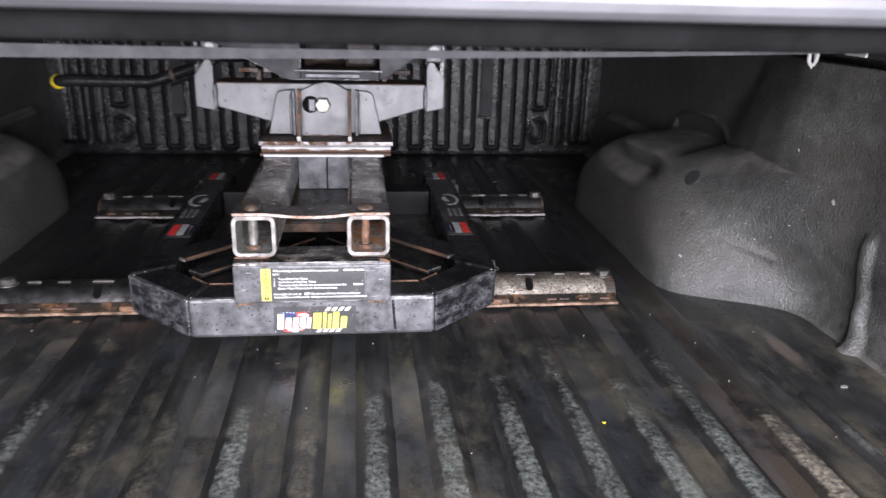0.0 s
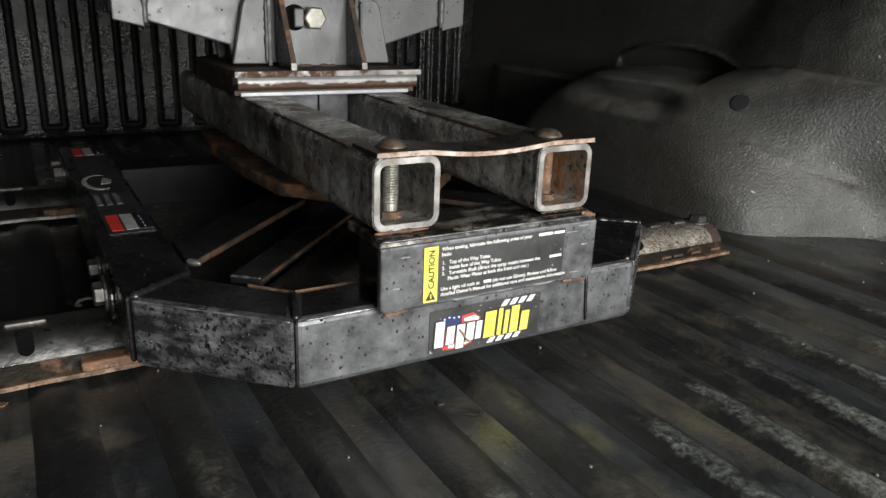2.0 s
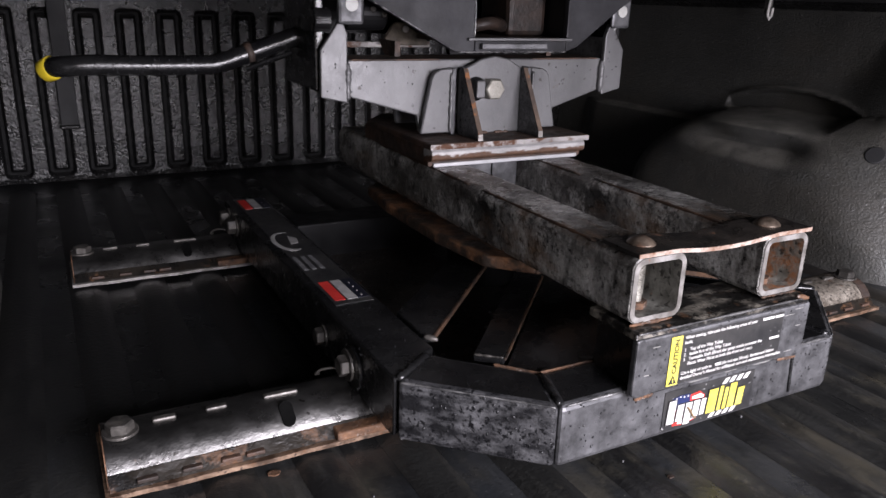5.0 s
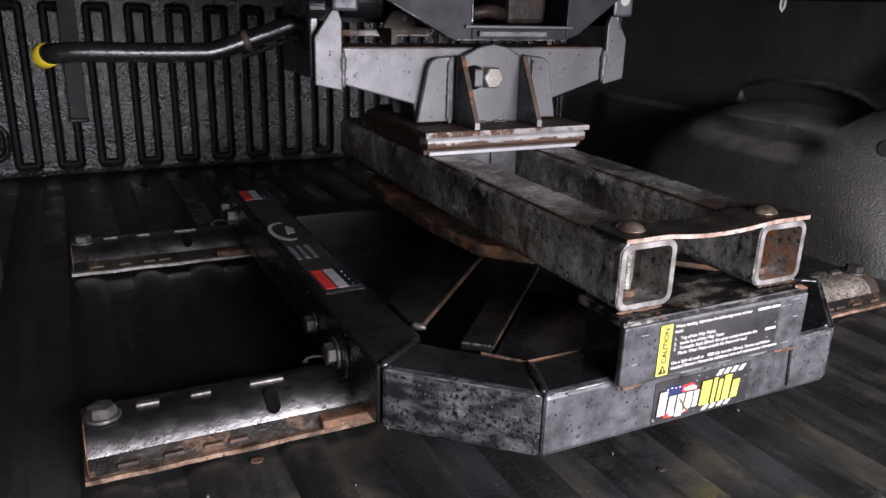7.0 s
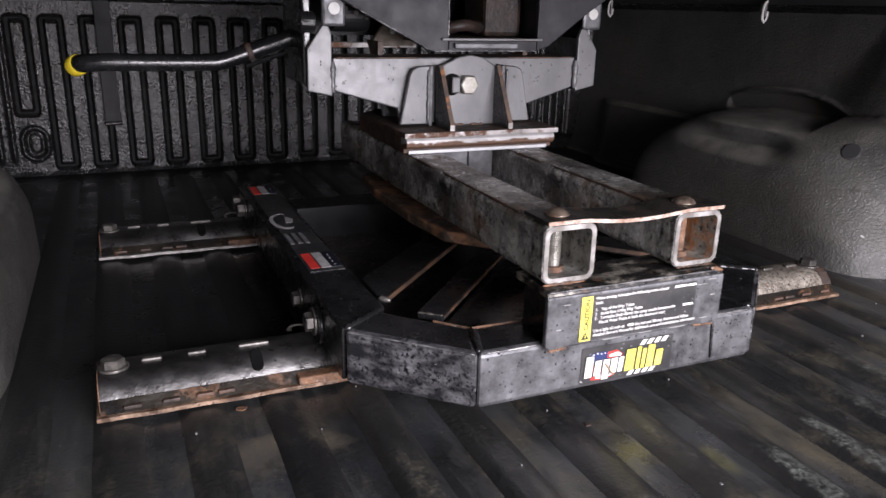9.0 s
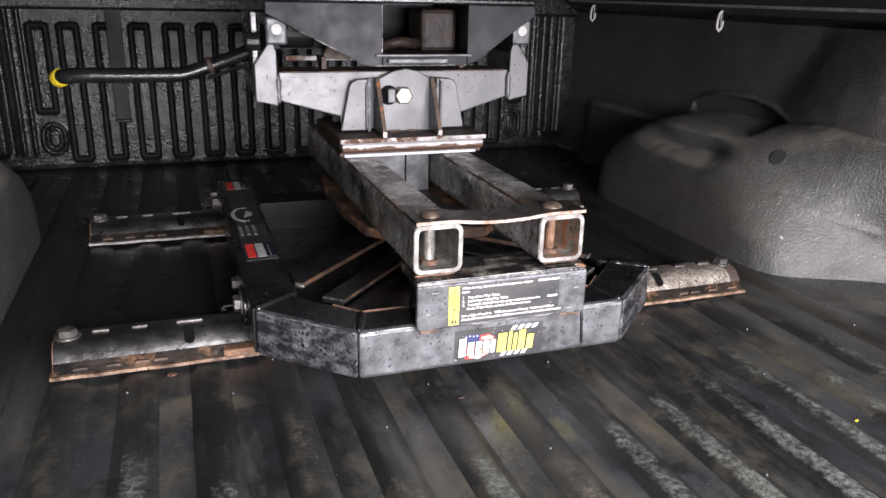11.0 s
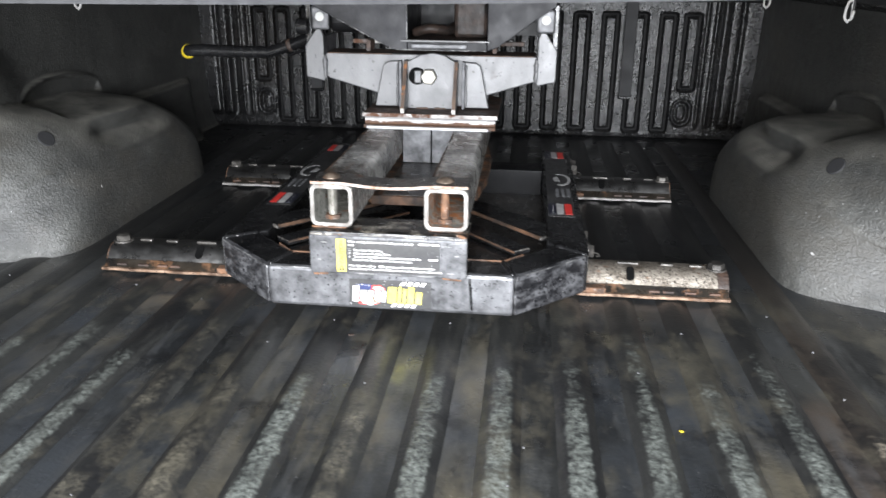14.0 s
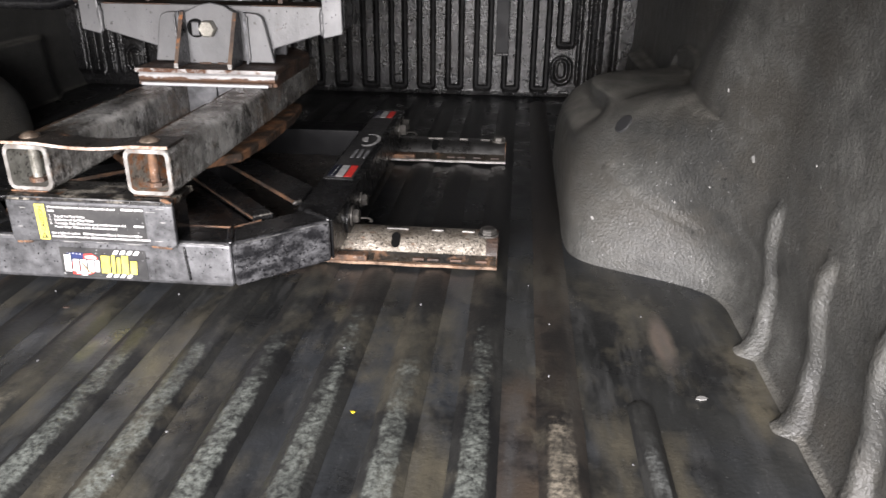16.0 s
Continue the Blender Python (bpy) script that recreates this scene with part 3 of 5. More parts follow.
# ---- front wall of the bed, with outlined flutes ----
# near-black for the groove bottoms, the shade in them put into colour
M_GAP = surface("shaded_groove", (0.004, 0.004, 0.0042), (0.008, 0.008, 0.0082), 20, rough=(0.5, 0.7), grain=200, bumps=0.1)
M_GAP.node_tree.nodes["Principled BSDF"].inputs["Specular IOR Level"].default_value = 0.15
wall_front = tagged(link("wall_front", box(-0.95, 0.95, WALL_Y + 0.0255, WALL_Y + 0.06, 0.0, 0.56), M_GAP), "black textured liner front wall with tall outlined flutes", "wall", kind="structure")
GW, OW, ZB, ZT = 0.0148, 0.0565, 0.0145, 0.391


def groove(x, z):
    """1 in the bottom of a flute's outline, 0 on the faces."""
    k = max(-8, min(8, round(x / FLUTE)))
    low = 0.15 if abs(k) == 8 else ZB
    c = k * FLUTE - (math.copysign(0.014, k) if abs(k) == 8 else 0)
    hx, hz, r = OW / 2 - GW / 2, (ZT - low) / 2 - GW / 2, 0.0035
    qx, qz = abs(x - c) - hx + r, abs(z - (ZT + low) / 2) - hz + r
    d = math.hypot(max(qx, 0), max(qz, 0)) + min(max(qx, qz), 0) - r
    return 1 - step(GW / 2 - 0.0022, GW / 2 + 0.0004, abs(d))


def step(a, b, v):
    """Smooth step from 0 at a to 1 at b, which may run downwards."""
    t = min(1.0, max(0.0, (v - a) / (b - a)))
    return t * t * (3 - 2 * t)


def wall_relief(x, z):
    """How far the face of the front wall stands off its plane: a foot that runs out on the floor, a drain ring, corner corrugations."""
    out = 0.007 * max(0.0, 1 - z / 0.0145) ** 1.2 * (1 + 0.12 * math.cos(2 * math.pi * x / FLUTE))
    a = abs(x)
    if 0.72 < a < 0.9:
        edge = step(0.72, 0.728, a) * step(0.03, 0.05, z)
        out += edge * (0.0065 * math.exp(-((a - 0.737) / 0.0055) ** 2) + 0.0075 * math.exp(-((a - 0.766) / 0.006) ** 2) - 0.006 * math.exp(-((a - 0.793) / 0.007) ** 2) + 0.012 * step(0.8, 0.812, a) - 0.01 * math.exp(-((a - 0.843) / 0.008) ** 2))
    d = math.hypot(a - 0.688, max(0.0, abs(z - 0.083) - 0.012))
    out += 0.0065 * math.exp(-((d - 0.0275) / 0.0045) ** 2) - 0.007 * math.exp(-((d - 0.0165) / 0.0045) ** 2)
    return out


def wall_sheet():
    nx, nz = 860, 130
    xs = [-0.94 + 1.88 * i / nx for i in range(nx + 1)]
    zs = [0.001 + 0.429 * (j / nz) ** 1.08 for j in range(nz + 1)]
    deep = [[groove(x, z) for z in zs] for x in xs]
    verts = [(x, WALL_Y + 0.02 * deep[i][j] - wall_relief(x, z) + 0.0006 * noise.noise((x * 22, z * 22, 4)) + 0.0002 * noise.noise((x * 70, z * 70, 9)), z) for i, x in enumerate(xs) for j, z in enumerate(zs)]
    faces = [(i * (nz + 1) + j, (i + 1) * (nz + 1) + j, (i + 1) * (nz + 1) + j + 1, i * (nz + 1) + j + 1) for i in range(nx) for j in range(nz)]
    me = bpy.data.meshes.new("liner_face")
    me.from_pydata(verts, [], faces)
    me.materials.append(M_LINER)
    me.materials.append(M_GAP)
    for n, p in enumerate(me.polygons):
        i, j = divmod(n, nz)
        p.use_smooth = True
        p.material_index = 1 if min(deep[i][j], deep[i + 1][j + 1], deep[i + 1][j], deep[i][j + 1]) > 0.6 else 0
    ob = new("liner_face", me)
    ob.parent = wall_front
    return ob


wall_sheet()
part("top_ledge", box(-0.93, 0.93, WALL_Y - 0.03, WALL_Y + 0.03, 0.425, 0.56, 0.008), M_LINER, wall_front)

# ---- side walls with flutes, and wheel wells ----
def smooth_max(a, b, k):
    h = max(k - abs(a - b), 0.0) / k
    return max(a, b) + h * h * k * 0.25


COVE = [(0.0, 0.036), (0.006, 0.028), (0.016, 0.022), (0.03, 0.018), (0.05, 0.015), (0.1, 0.010), (0.22, 0.003), (0.44, 0.0)]


def wall_depth(y, z):
    """How far the side wall's liner stands in from its plane: cove, flutes and the arched wheel well."""
    for (z0, d0), (z1, d1) in zip(COVE, COVE[1:]):
        if z <= z1:
            d = d0 + (d1 - d0) * (z - z0) / (z1 - z0)
            break
    else:
        d = 0.0
    for n, yf in enumerate((1.045, 0.885, 0.745, 0.6, 0.45)):
        lean = yf - 0.02 * (1 - step(0.0, 0.06, z))
        flare = 0.0125 + 0.005 * (1 - step(0.0, 0.05, z))
        d += (0.0145 + 0.005 * (1 - step(0.0, 0.045, z))) * math.exp(-((y - lean) / flare) ** 4) * (1 - step(0.17, 0.2, z))
    d += 0.042 * (1 - step(0.172, 0.182, z)) * step(1.9, 2.0, y) * step(2.42, 2.3, y)
    tall = 0.262 - 0.027 * step(1.35, 1.6, y)
    if y > 1.70:
        q = ((y - 1.70) / 0.29) ** 2.3 + (z / tall) ** 2.4
        hump = 0.256 * (1 - q ** 3.6) ** 0.5 if q < 1 else -0.15 * (q - 1)
    else:
        # the near end slopes off softly into the wall
        v = z / (tall - 0.015 * step(1.55, 1.05, y))
        top = (1 - v ** 4.5) ** 0.6 if v < 1 else -0.22 * (v ** 2.4 - 1)
        far_top = (1 - v ** 8.64) ** 0.5 if v < 1 else -0.6 * (v ** 2.4 - 1)
        w = step(1.70, 1.45, y)
        rise = step(0.0, 0.2, z)
        hump = -0.13 * step(1.3, 1.06, y) + 0.256 * (far_top * (1 - w) + top * w) / (1 + ((1.70 - y) / (0.478 - 0.086 * rise)) ** (15 - 9.5 * rise))
    hump -= 0.034 * step(0.07, 0.25, z) * step(1.58, 1.95, y)
    hump -= 0.04 * math.exp(-((y - 1.64) / 0.13) ** 4 - ((z - 0.18) / 0.02) ** 2)
    ax, az, bx, bz = 1.345, 0.14, 1.22, 0.088
    t = min(1.0, max(0.0, ((y - ax) * (bx - ax) + (z - az) * (bz - az)) / ((bx - ax) ** 2 + (bz - az) ** 2)))
    off = math.hypot(y - ax - t * (bx - ax), z - az - t * (bz - az))
    hump += 0.006 * math.exp(-(off / 0.007) ** 2)
    depth = smooth_max(d, hump, 0.13 + 0.14 * step(1.62, 1.35, y) * step(0.03, 0.15, z)) + 0.0012 * noise.noise((y * 9, z * 9, 1.0)) + 0.0004 * noise.noise((y * 42, z * 42, 5.0))
    # the fold between the top of the well and the wall
    a = (y - 1.69) / 0.19
    if abs(a) < 1:
        crown = 0.238 + 0.03 * (1 - a * a)
        depth -= 0.09 * step(0.214, 0.226, z) * step(crown + 0.004, crown - 0.004, z) * (1 - a ** 4)
        depth = max(depth, 0.0) + 0.013 * math.exp(-((z - crown - 0.006) / 0.005) ** 2) * (1 - a ** 4) + 0.008 * math.exp(-((z - 0.212) / 0.006) ** 2) * (1 - a ** 4)
    return max(depth, -0.003)


def liner_sheet(s, keep):
    bm = bmesh.new()
    ys = [TAIL_Y + (2.585 - TAIL_Y) * i / 760 for i in range(761)]
    zs = [0.44 * (j / 120) ** 1.25 for j in range(121)]
    at = {}
    for i, y in enumerate(ys):
        for j, z in enumerate(zs):
            at[i, j] = (s * (SIDE_X - wall_depth(y, z)), y, z)
    made = {}

    def vert(k):
        if k not in made:
            made[k] = bm.verts.new(at[k])
        return made[k]
    for i in range(760):
        for j in range(120):
            inside = 1.1 < ys[i] < 2.22 and zs[j] < 0.295
            if inside == keep:
                bm.faces.new([vert(k) for k in ((i, j), (i + 1, j), (i + 1, j + 1), (i, j + 1))])
    return bm


for s, nm in ((-1, "wall_left"), (1, "wall_right")):
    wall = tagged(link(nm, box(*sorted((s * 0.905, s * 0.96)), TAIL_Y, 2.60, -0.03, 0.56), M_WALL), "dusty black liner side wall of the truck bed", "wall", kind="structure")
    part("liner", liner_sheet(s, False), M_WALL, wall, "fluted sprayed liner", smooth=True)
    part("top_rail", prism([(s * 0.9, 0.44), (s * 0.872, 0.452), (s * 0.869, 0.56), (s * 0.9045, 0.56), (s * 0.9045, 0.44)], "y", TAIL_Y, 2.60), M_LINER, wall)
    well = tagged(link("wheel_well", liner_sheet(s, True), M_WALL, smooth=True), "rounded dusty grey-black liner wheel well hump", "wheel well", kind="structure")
    px, py, pz = SIDE_X - wall_depth(1.392, 0.2), 1.392, 0.2
    e = 0.004
    n = Vector((-s, -(wall_depth(py + e, pz) - wall_depth(py - e, pz)) / (2 * e) * 1.0, -(wall_depth(py, pz + e) - wall_depth(py, pz - e)) / (2 * e))).normalized()
    part("drain_plug", cyl(Vector((s * px, py, pz)) - n * 0.007, n, 0.017, 0.009, 24, bevel=0.002), M_VINYL, well, "dark round plug")

# ---- cover over the bed ----
tagged(link("ceiling", box(-0.95, 0.95, 0.36, 2.64, 0.562, 0.585), M_VINYL), "black vinyl underside of a closed bed cover", "bed cover", kind="structure")
cover_rail = thing("cover_rear_rail", "light grey aluminium rear rail of the bed cover", "rail")
part("rail_bar", box(-0.94, 0.94, 0.325, 0.365, 0.532, 0.59, 0.008, 3), M_ALU, cover_rail)
part("rubber_seal", box(-0.94, 0.94, 0.345, 0.37, 0.519, 0.5315, 0.003), M_HOLE, cover_rail, "black rubber seal")
strap = bmesh.new()
rings = []
for i in range(25):
    x = -0.88 + 1.76 * i / 24
    z = 0.4976 + 0.0021 * (x + 0.26) + 0.027 * (x + 0.26) * (x - 0.07)
    hgt = max(0.001, 0.0052 - 0.0065 * max(0.0, x + 0.26))
    rings.append([strap.verts.new((x, 0.55 + a * 0.0015, z + b * hgt)) for a, b in ((-1, -1), (1, -1), (1, 1), (-1, 1))])
for a, b in zip(rings, rings[1:]):
    for k in range(4):
        strap.faces.new((a[k], a[(k + 1) % 4], b[(k + 1) % 4], b[k]))
strap.faces.new(rings[0])
strap.faces.new(rings[-1][::-1])
tagged(link("cross_strap", strap, M_WEB), "grey webbing strap stretched across the bed opening", "strap")
for s in (-1, 1):
    rail = thing("cover_side_rail", "black side rail of the bed cover along the wall top", "rail", "cover side rails")
    part("rail_bar", prism([(s * 0.835, 0.47), (s * 0.868, 0.455), (s * 0.868, 0.56), (s * 0.835, 0.56)], "y", 0.37, 2.47, 0.003), M_VINYL, rail)
    part("edge_lip", box(*sorted((s * 0.829, s * 0.8345)), 0.37, 2.47, 0.472, 0.479, 0.0015), M_INK_G, rail, "grey edge lip")

# ---- wall hooks ----
def hook(at, s, big):
    ob = thing("wall_hook", "pale plastic U-shaped tie-down hook on the side wall", "hook", "wall hooks", at)
    k = 1.0 if big else 0.85
    path = smooth_path([(-0.006 * s, -0.004 * k, 0.03 * k), (-0.014 * s, -0.005 * k, 0.022 * k), (-0.017 * s, -0.005 * k, 0.0), (-0.016 * s, -0.005 * k, -0.014 * k), (-0.0095 * s, -0.004 * k, -0.02 * k), (-0.002 * s, -0.002 * k, -0.013 * k), (0.001 * s, 0.0, 0.004 * k)], 5)
    part("hook_body", sweep(path, 0.0034 * k, 8), M_HOOK, ob, smooth=True)
    part("nub", cyl((-0.0095 * s, -0.004 * k, -0.0195 * k), (0, 0, -1), 0.0024, 0.006 * k, 8, 0.0016), M_HOOK, ob)
    part("mount", box(*sorted((-0.004 * s, 0.004 * s)), 0.002, 0.022 * k, -0.012 * k, 0.034 * k, 0.002), M_DARKCLIP, ob, "dark metal clip")
    return ob


M_DARKCLIP = surface("dark_clip_steel", (0.03, 0.029, 0.028), (0.12, 0.117, 0.112), 40, rough=(0.25, 0.45), metal=0.5, grain=200, bumps=0.2)
for s in (-1, 1):
    for y, big in ((2.34, False), (1.76, False), (1.245, True)):
        hook((s * 0.853, y, 0.455 if big else 0.438), s, big)
M_DARKBOLT = surface("dark_weathered_bolt", (0.045, 0.042, 0.039), (0.15, 0.14, 0.127), 50, rough=(0.3, 0.5), metal=0.5, grain=250, bumps=0.3)

# ---- mounting rails bolted to the floor ----
def mounting_rail(yc):
    ob = thing("mounting_rail", "worn steel mounting rail with rusty flange bolted across the floor", "rail", "mounting rails")
    L = 0.545
    z0 = 0.0085
    prof = [(-0.0585, z0 + 0.0038), (-0.0530, z0 + 0.0118), (-0.0515, z0 + 0.0142), (-0.0485, z0 + 0.0192), (-0.0440, z0 + 0.0252), (-0.0385, z0 + 0.0302), (-0.0315, z0 + 0.0338), (-0.0235, z0 + 0.0356), (-0.014, z0 + 0.036), (0.006, z0 + 0.036), (0.02, z0 + 0.03), (0.03, z0 + 0.0038)]
    for x0, x1, paint in ((-L, 0.2, M_RAILTOP), (0.2, L - 0.01, M_PITTED if yc < 1.5 else M_RAILTOP)):
        shell = prism([(yc + y, z) for y, z in prof], "x", x0, x1)
        ends = [f for f in shell.faces if abs(f.normal.x) > 0.9]
        bmesh.ops.split_edges(shell, edges=list({e for f in ends for e in f.edges}))
        part("rail_body", shell, paint, ob, "matt pitted steel with tan rust" if paint is M_PITTED else "rounded satin steel, worn and blistered", smooth=True)
    for x, w in ((-L - 0.0012, 0.001), (L - 0.0098, 0.001)):
        part("rusty_end", prism([(yc + y * 0.985, z - 0.0004) for y, z in prof], "x", x, x + w), M_RUST, ob, "rusty cut end")
    part("front_skirt", prism([(yc - 0.0625, z0 + 0.0036), (yc - 0.0565, z0 + 0.0105), (yc - 0.0525, z0 + 0.0152), (yc - 0.0512, z0 + 0.0151), (yc - 0.0596, z0 + 0.0037)], "x", -L, L - 0.01), M_SKIRT, ob, "black skirt blotched with rust")
    bm = bmesh.new()
    rng = random.Random(int(yc * 100))
    n = 90
    lo, hi = [], []
    for i in range(n + 1):
        x = -L - 0.004 + (2 * L - 0.004) * i / n
        e = 0.0012 * noise.noise((x * 17, yc, 0)) + 0.001 * noise.noise((x * 60, yc, 3))
        sag = 0.0004 * math.cos(2 * math.pi * x / PITCH)
        lo.append([bm.verts.new((x, yc - 0.0685 + e, z0 - 0.001 + sag + h)) for h in (0.0, 0.0045)])
        hi.append([bm.verts.new((x, yc + 0.05, z0 - 0.001 + sag + h)) for h in (0.0, 0.0045)])
    for i in range(n):
        bm.faces.new((lo[i][0], lo[i + 1][0], lo[i + 1][1], lo[i][1]))
        bm.faces.new((lo[i][1], lo[i + 1][1], hi[i + 1][1], hi[i][1]))
        bm.faces.new((hi[i][1], hi[i + 1][1], hi[i + 1][0], hi[i][0]))
        bm.faces.new((hi[i][0], hi[i + 1][0], lo[i + 1][0], lo[i][0]))
    for i in (0, n):
        bm.faces.new((lo[i][0], lo[i][1], hi[i][1], hi[i][0]))
    part("flange", bm, M_FLANGE if yc < 1.5 else M_END, ob, "flaking orange rusty flange" if yc < 1.5 else "scraped bare steel flange")
    for s in (-1, 1):
        hex_bolt("hex_bolt", ob, (s * 0.525 - 0.004, yc - 0.015, z0 + 0.0355), (0, 0, 1), 0.0225, 0.009, 0.0165, M_DARKBOLT, 0.35)
        for x, w in ((0.489, 0.011), (0.44, 0.0105), (0.375, 0.018)):
            part("tab", box(s * x - w, s * x + w, yc - 0.012, yc - 0.004, z0 + 0.0345, z0 + 0.0392, 0.0018), M_DARKBOLT, ob)
        # a raised near-black slab paints in the hole's dark inside
        slot = bmesh.new()
        pts = []
        for i in range(24):
            a = 2 * math.pi * i / 24
            pts.append((s * 0.3765 + 0.0068 * math.cos(a), 0.0068 * math.sin(a) + (0.0065 if math.sin(a) > 0 else -0.0065)))
        nrm = Vector((0, -0.58, 0.815))
        up = Vector((0, 0.815, 0.58))
        c = Vector((0, yc - 0.0385, z0 + 0.0302))
        vs = [slot.verts.new(Vector((px, 0, 0)) + c + up * pz + nrm * d) for d in (0.0012, -0.006) for px, pz in pts]
        slot.faces.new(vs[:24])
        slot.faces.new(vs[24:][::-1])
        for i in range(24):
            slot.faces.new((vs[i], vs[(i + 1) % 24], vs[24 + (i + 1) % 24], vs[24 + i]))
        part("slot", slot, M_HOLE, ob, "near-black slab for an oblong slot")
        part("wear_shelf", box(*sorted((s * 0.262, s * 0.335)), yc - 0.07, yc - 0.052, z0 + 0.0036, z0 + 0.0135, 0.002), M_RUST, ob, "scraped filler bar with rust")
        for x in (0.415, 0.438, 0.4735, 0.513):
            part("punched_tab", box(s * x - 0.009, s * x + 0.009, yc - 0.0625, yc - 0.056, z0 + 0.0065, z0 + 0.0105, 0.001), M_DRUST, ob)
    return ob


FRONT_RAIL, BACK_RAIL = 1.284, 1.846
front_rail = mounting_rail(FRONT_RAIL)
sleeve = [(-0.0535, 0.0197), (-0.0492, 0.0284), (-0.0442, 0.0346), (-0.0387, 0.0396), (-0.0316, 0.0432), (-0.0236, 0.045), (-0.014, 0.0454), (0.006, 0.0454), (0.02, 0.0394), (0.029, 0.014)]
part("rust_scale", prism([(FRONT_RAIL + y, z) for y, z in sleeve], "x", 0.519, 0.5365), M_DRUST, front_rail, "rust scale on the rail end", smooth=False)
mounting_rail(BACK_RAIL)

M_BRUST = surface("thin_brown_rust", (0.02, 0.013, 0.009), (0.095, 0.047, 0.024), 30, rough=(0.5, 0.85), grain=220, bumps=0.5, relief=0.002)

# ---- hitch base frame on the rails ----
hitch = thing("trailer_hitch", "black and grey sliding steel trailer hitch, rusty, on floor rails", "trailer hitch")
base = hitch
Z0, Z1 = 0.0355, 0.1


def black_top(ob):
    """Glossy black paint on the upper faces, which are less scuffed than the sides."""
    ob.data.materials.append(M_BLACK)
    for p in ob.data.polygons:
        if p.normal.z > 0.97:
            p.material_index = 1


M_TURN = surface("patchy_rust_plate", (0.03, 0.02, 0.014), (0.27, 0.128, 0.062), 26, lo=0.44, hi=0.66, rough=(0.4, 0.8), grain=180, bumps=0.7, relief=0.003)
BEAM = prism([(-0.185, 1.056), (0.185, 1.056), (0.164, 1.117), (-0.164, 1.117)], "z", Z0, Z1, 0.006, 3)
black_top(part("front_beam", BEAM, M_FACE, base, "scuffed grey front beam with a black top"))
for s in (-1, 1):
    black_top(part("corner_beam", prism([(s * 0.1853, 1.0562), (s * 0.296, 1.160), (s * 0.243, 1.199), (s * 0.1643, 1.1172)], "z", Z0, Z1, 0.006, 3), M_SCUFF, base, "chipped black corner beam"))
    part("inner_edge", prism([(s * 0.1645, 1.1178), (s * 0.1655, 1.1172), (s * 0.196, 1.1505), (s * 0.195, 1.1512)], "z", 0.092, 0.1004), M_RUST, base, "rusty inner edge")
    part("worn_edge", rough_bar((s * 0.2055, 1.1735, 0.1022), (s * 0.1825, 1.1545, 0.1022), 0.0013, 61 + s, steps=16, wob=0.5), M_DARKBOLT, base, "bare steel brace end", smooth=True)
    part("weld_bead", rough_bar((s * 0.182, 1.062, Z1 - 0.001), (s * 0.165, 1.115, Z1 - 0.001), 0.0042, 5 + s), M_BLACK, base, smooth=True)
    part("weld_bead", rough_bar((s * 0.293, 1.163, Z1 - 0.001), (s * 0.246, 1.197, Z1 - 0.001), 0.0045, 9 + s), M_BLACK, base, smooth=True)
    part("side_arm", prism([(s * 0.2972, 1.1625), (s * 0.2985, 1.18), (s * 0.2985, 1.875), (s * 0.233, 1.875), (s * 0.233, 1.2075), (s * 0.2445, 1.2)], "z", 0.037, 0.1, 0.003, 2), M_BLACK, base, "glossy black side arm")
    hex_bolt("arm_bolt", base, (s * 0.2987, 1.356, 0.063), (s, 0, 0), 0.018, 0.009, 0.0135, M_DARKBOLT, 0.2)
    part("bolt_pad", cyl((s * 0.2985, 1.262, 0.066), (s, 0, 0), 0.025, 0.004, 32, bevel=0.001), M_BLACK, base, "round black pad")
    hex_bolt("arm_bolt", base, (s * 0.3028, 1.268, 0.067), (s, 0, 0), 0.0205, 0.009, 0.0175, M_DARKBOLT, 0.2)
    for y in (1.79, 1.84):
        hex_bolt("arm_bolt", base, (s * 0.2987, y, 0.075), (s, 0, 0), 0.022, 0.013, 0.017, M_DARKBOLT, 0.4)
    for y in (1.275, 1.83):
        loop = smooth_path([(s * 0.299, y + 0.01, 0.05), (s * 0.312, y + 0.012, 0.056), (s * 0.324, y + 0.018, 0.054), (s * 0.329, y + 0.024, 0.047), (s * 0.324, y + 0.028, 0.0445)], 5)
        part("clip_ring", sweep(loop, 0.0016, 8), M_DARKBOLT, base, "bent wire clip", smooth=True)
        part("saddle_foot", box(*sorted((s * 0.2365, s * 0.297)), y - 0.03, y + 0.06, 0.034, 0.0375), M_BLACK, base)
    # braces of the turntable
    part("near_brace", prism([(s * 0.206, 1.174), (s * 0.182, 1.154), (s * 0.012, 1.334), (s * 0.036, 1.36)], "z", 0.094, 0.103, 0.0012, 1), M_BLACK, base)
    part("brace_edge", prism([(s * 0.1818, 1.1537), (s * 0.1805, 1.1525), (s * 0.0105, 1.3325), (s * 0.0118, 1.3337)], "z", 0.0995, 0.1028), M_BRUST, base, "rusty brace edge")
    part("far_brace", prism([(s * 0.2325, 1.300), (s * 0.233, 1.235), (s * 0.224, 1.228), (s * 0.05, 1.408), (s * 0.09, 1.44)], "z", 0.094, 0.103, 0.0012, 1), M_BLACK, base)
    part("brace_edge", prism([(s * 0.2237, 1.2277), (s * 0.2222, 1.2262), (s * 0.0485, 1.4065), (s * 0.05, 1.408)], "z", 0.0975, 0.1033), M_BRUST, base, "rusty brace edge")
    part("weld_bead", rough_bar((s * 0.232, 1.232, 0.102), (s * 0.221, 1.222, 0.1), 0.003, 21 + s, steps=5), M_DARKBOLT, base, smooth=True)
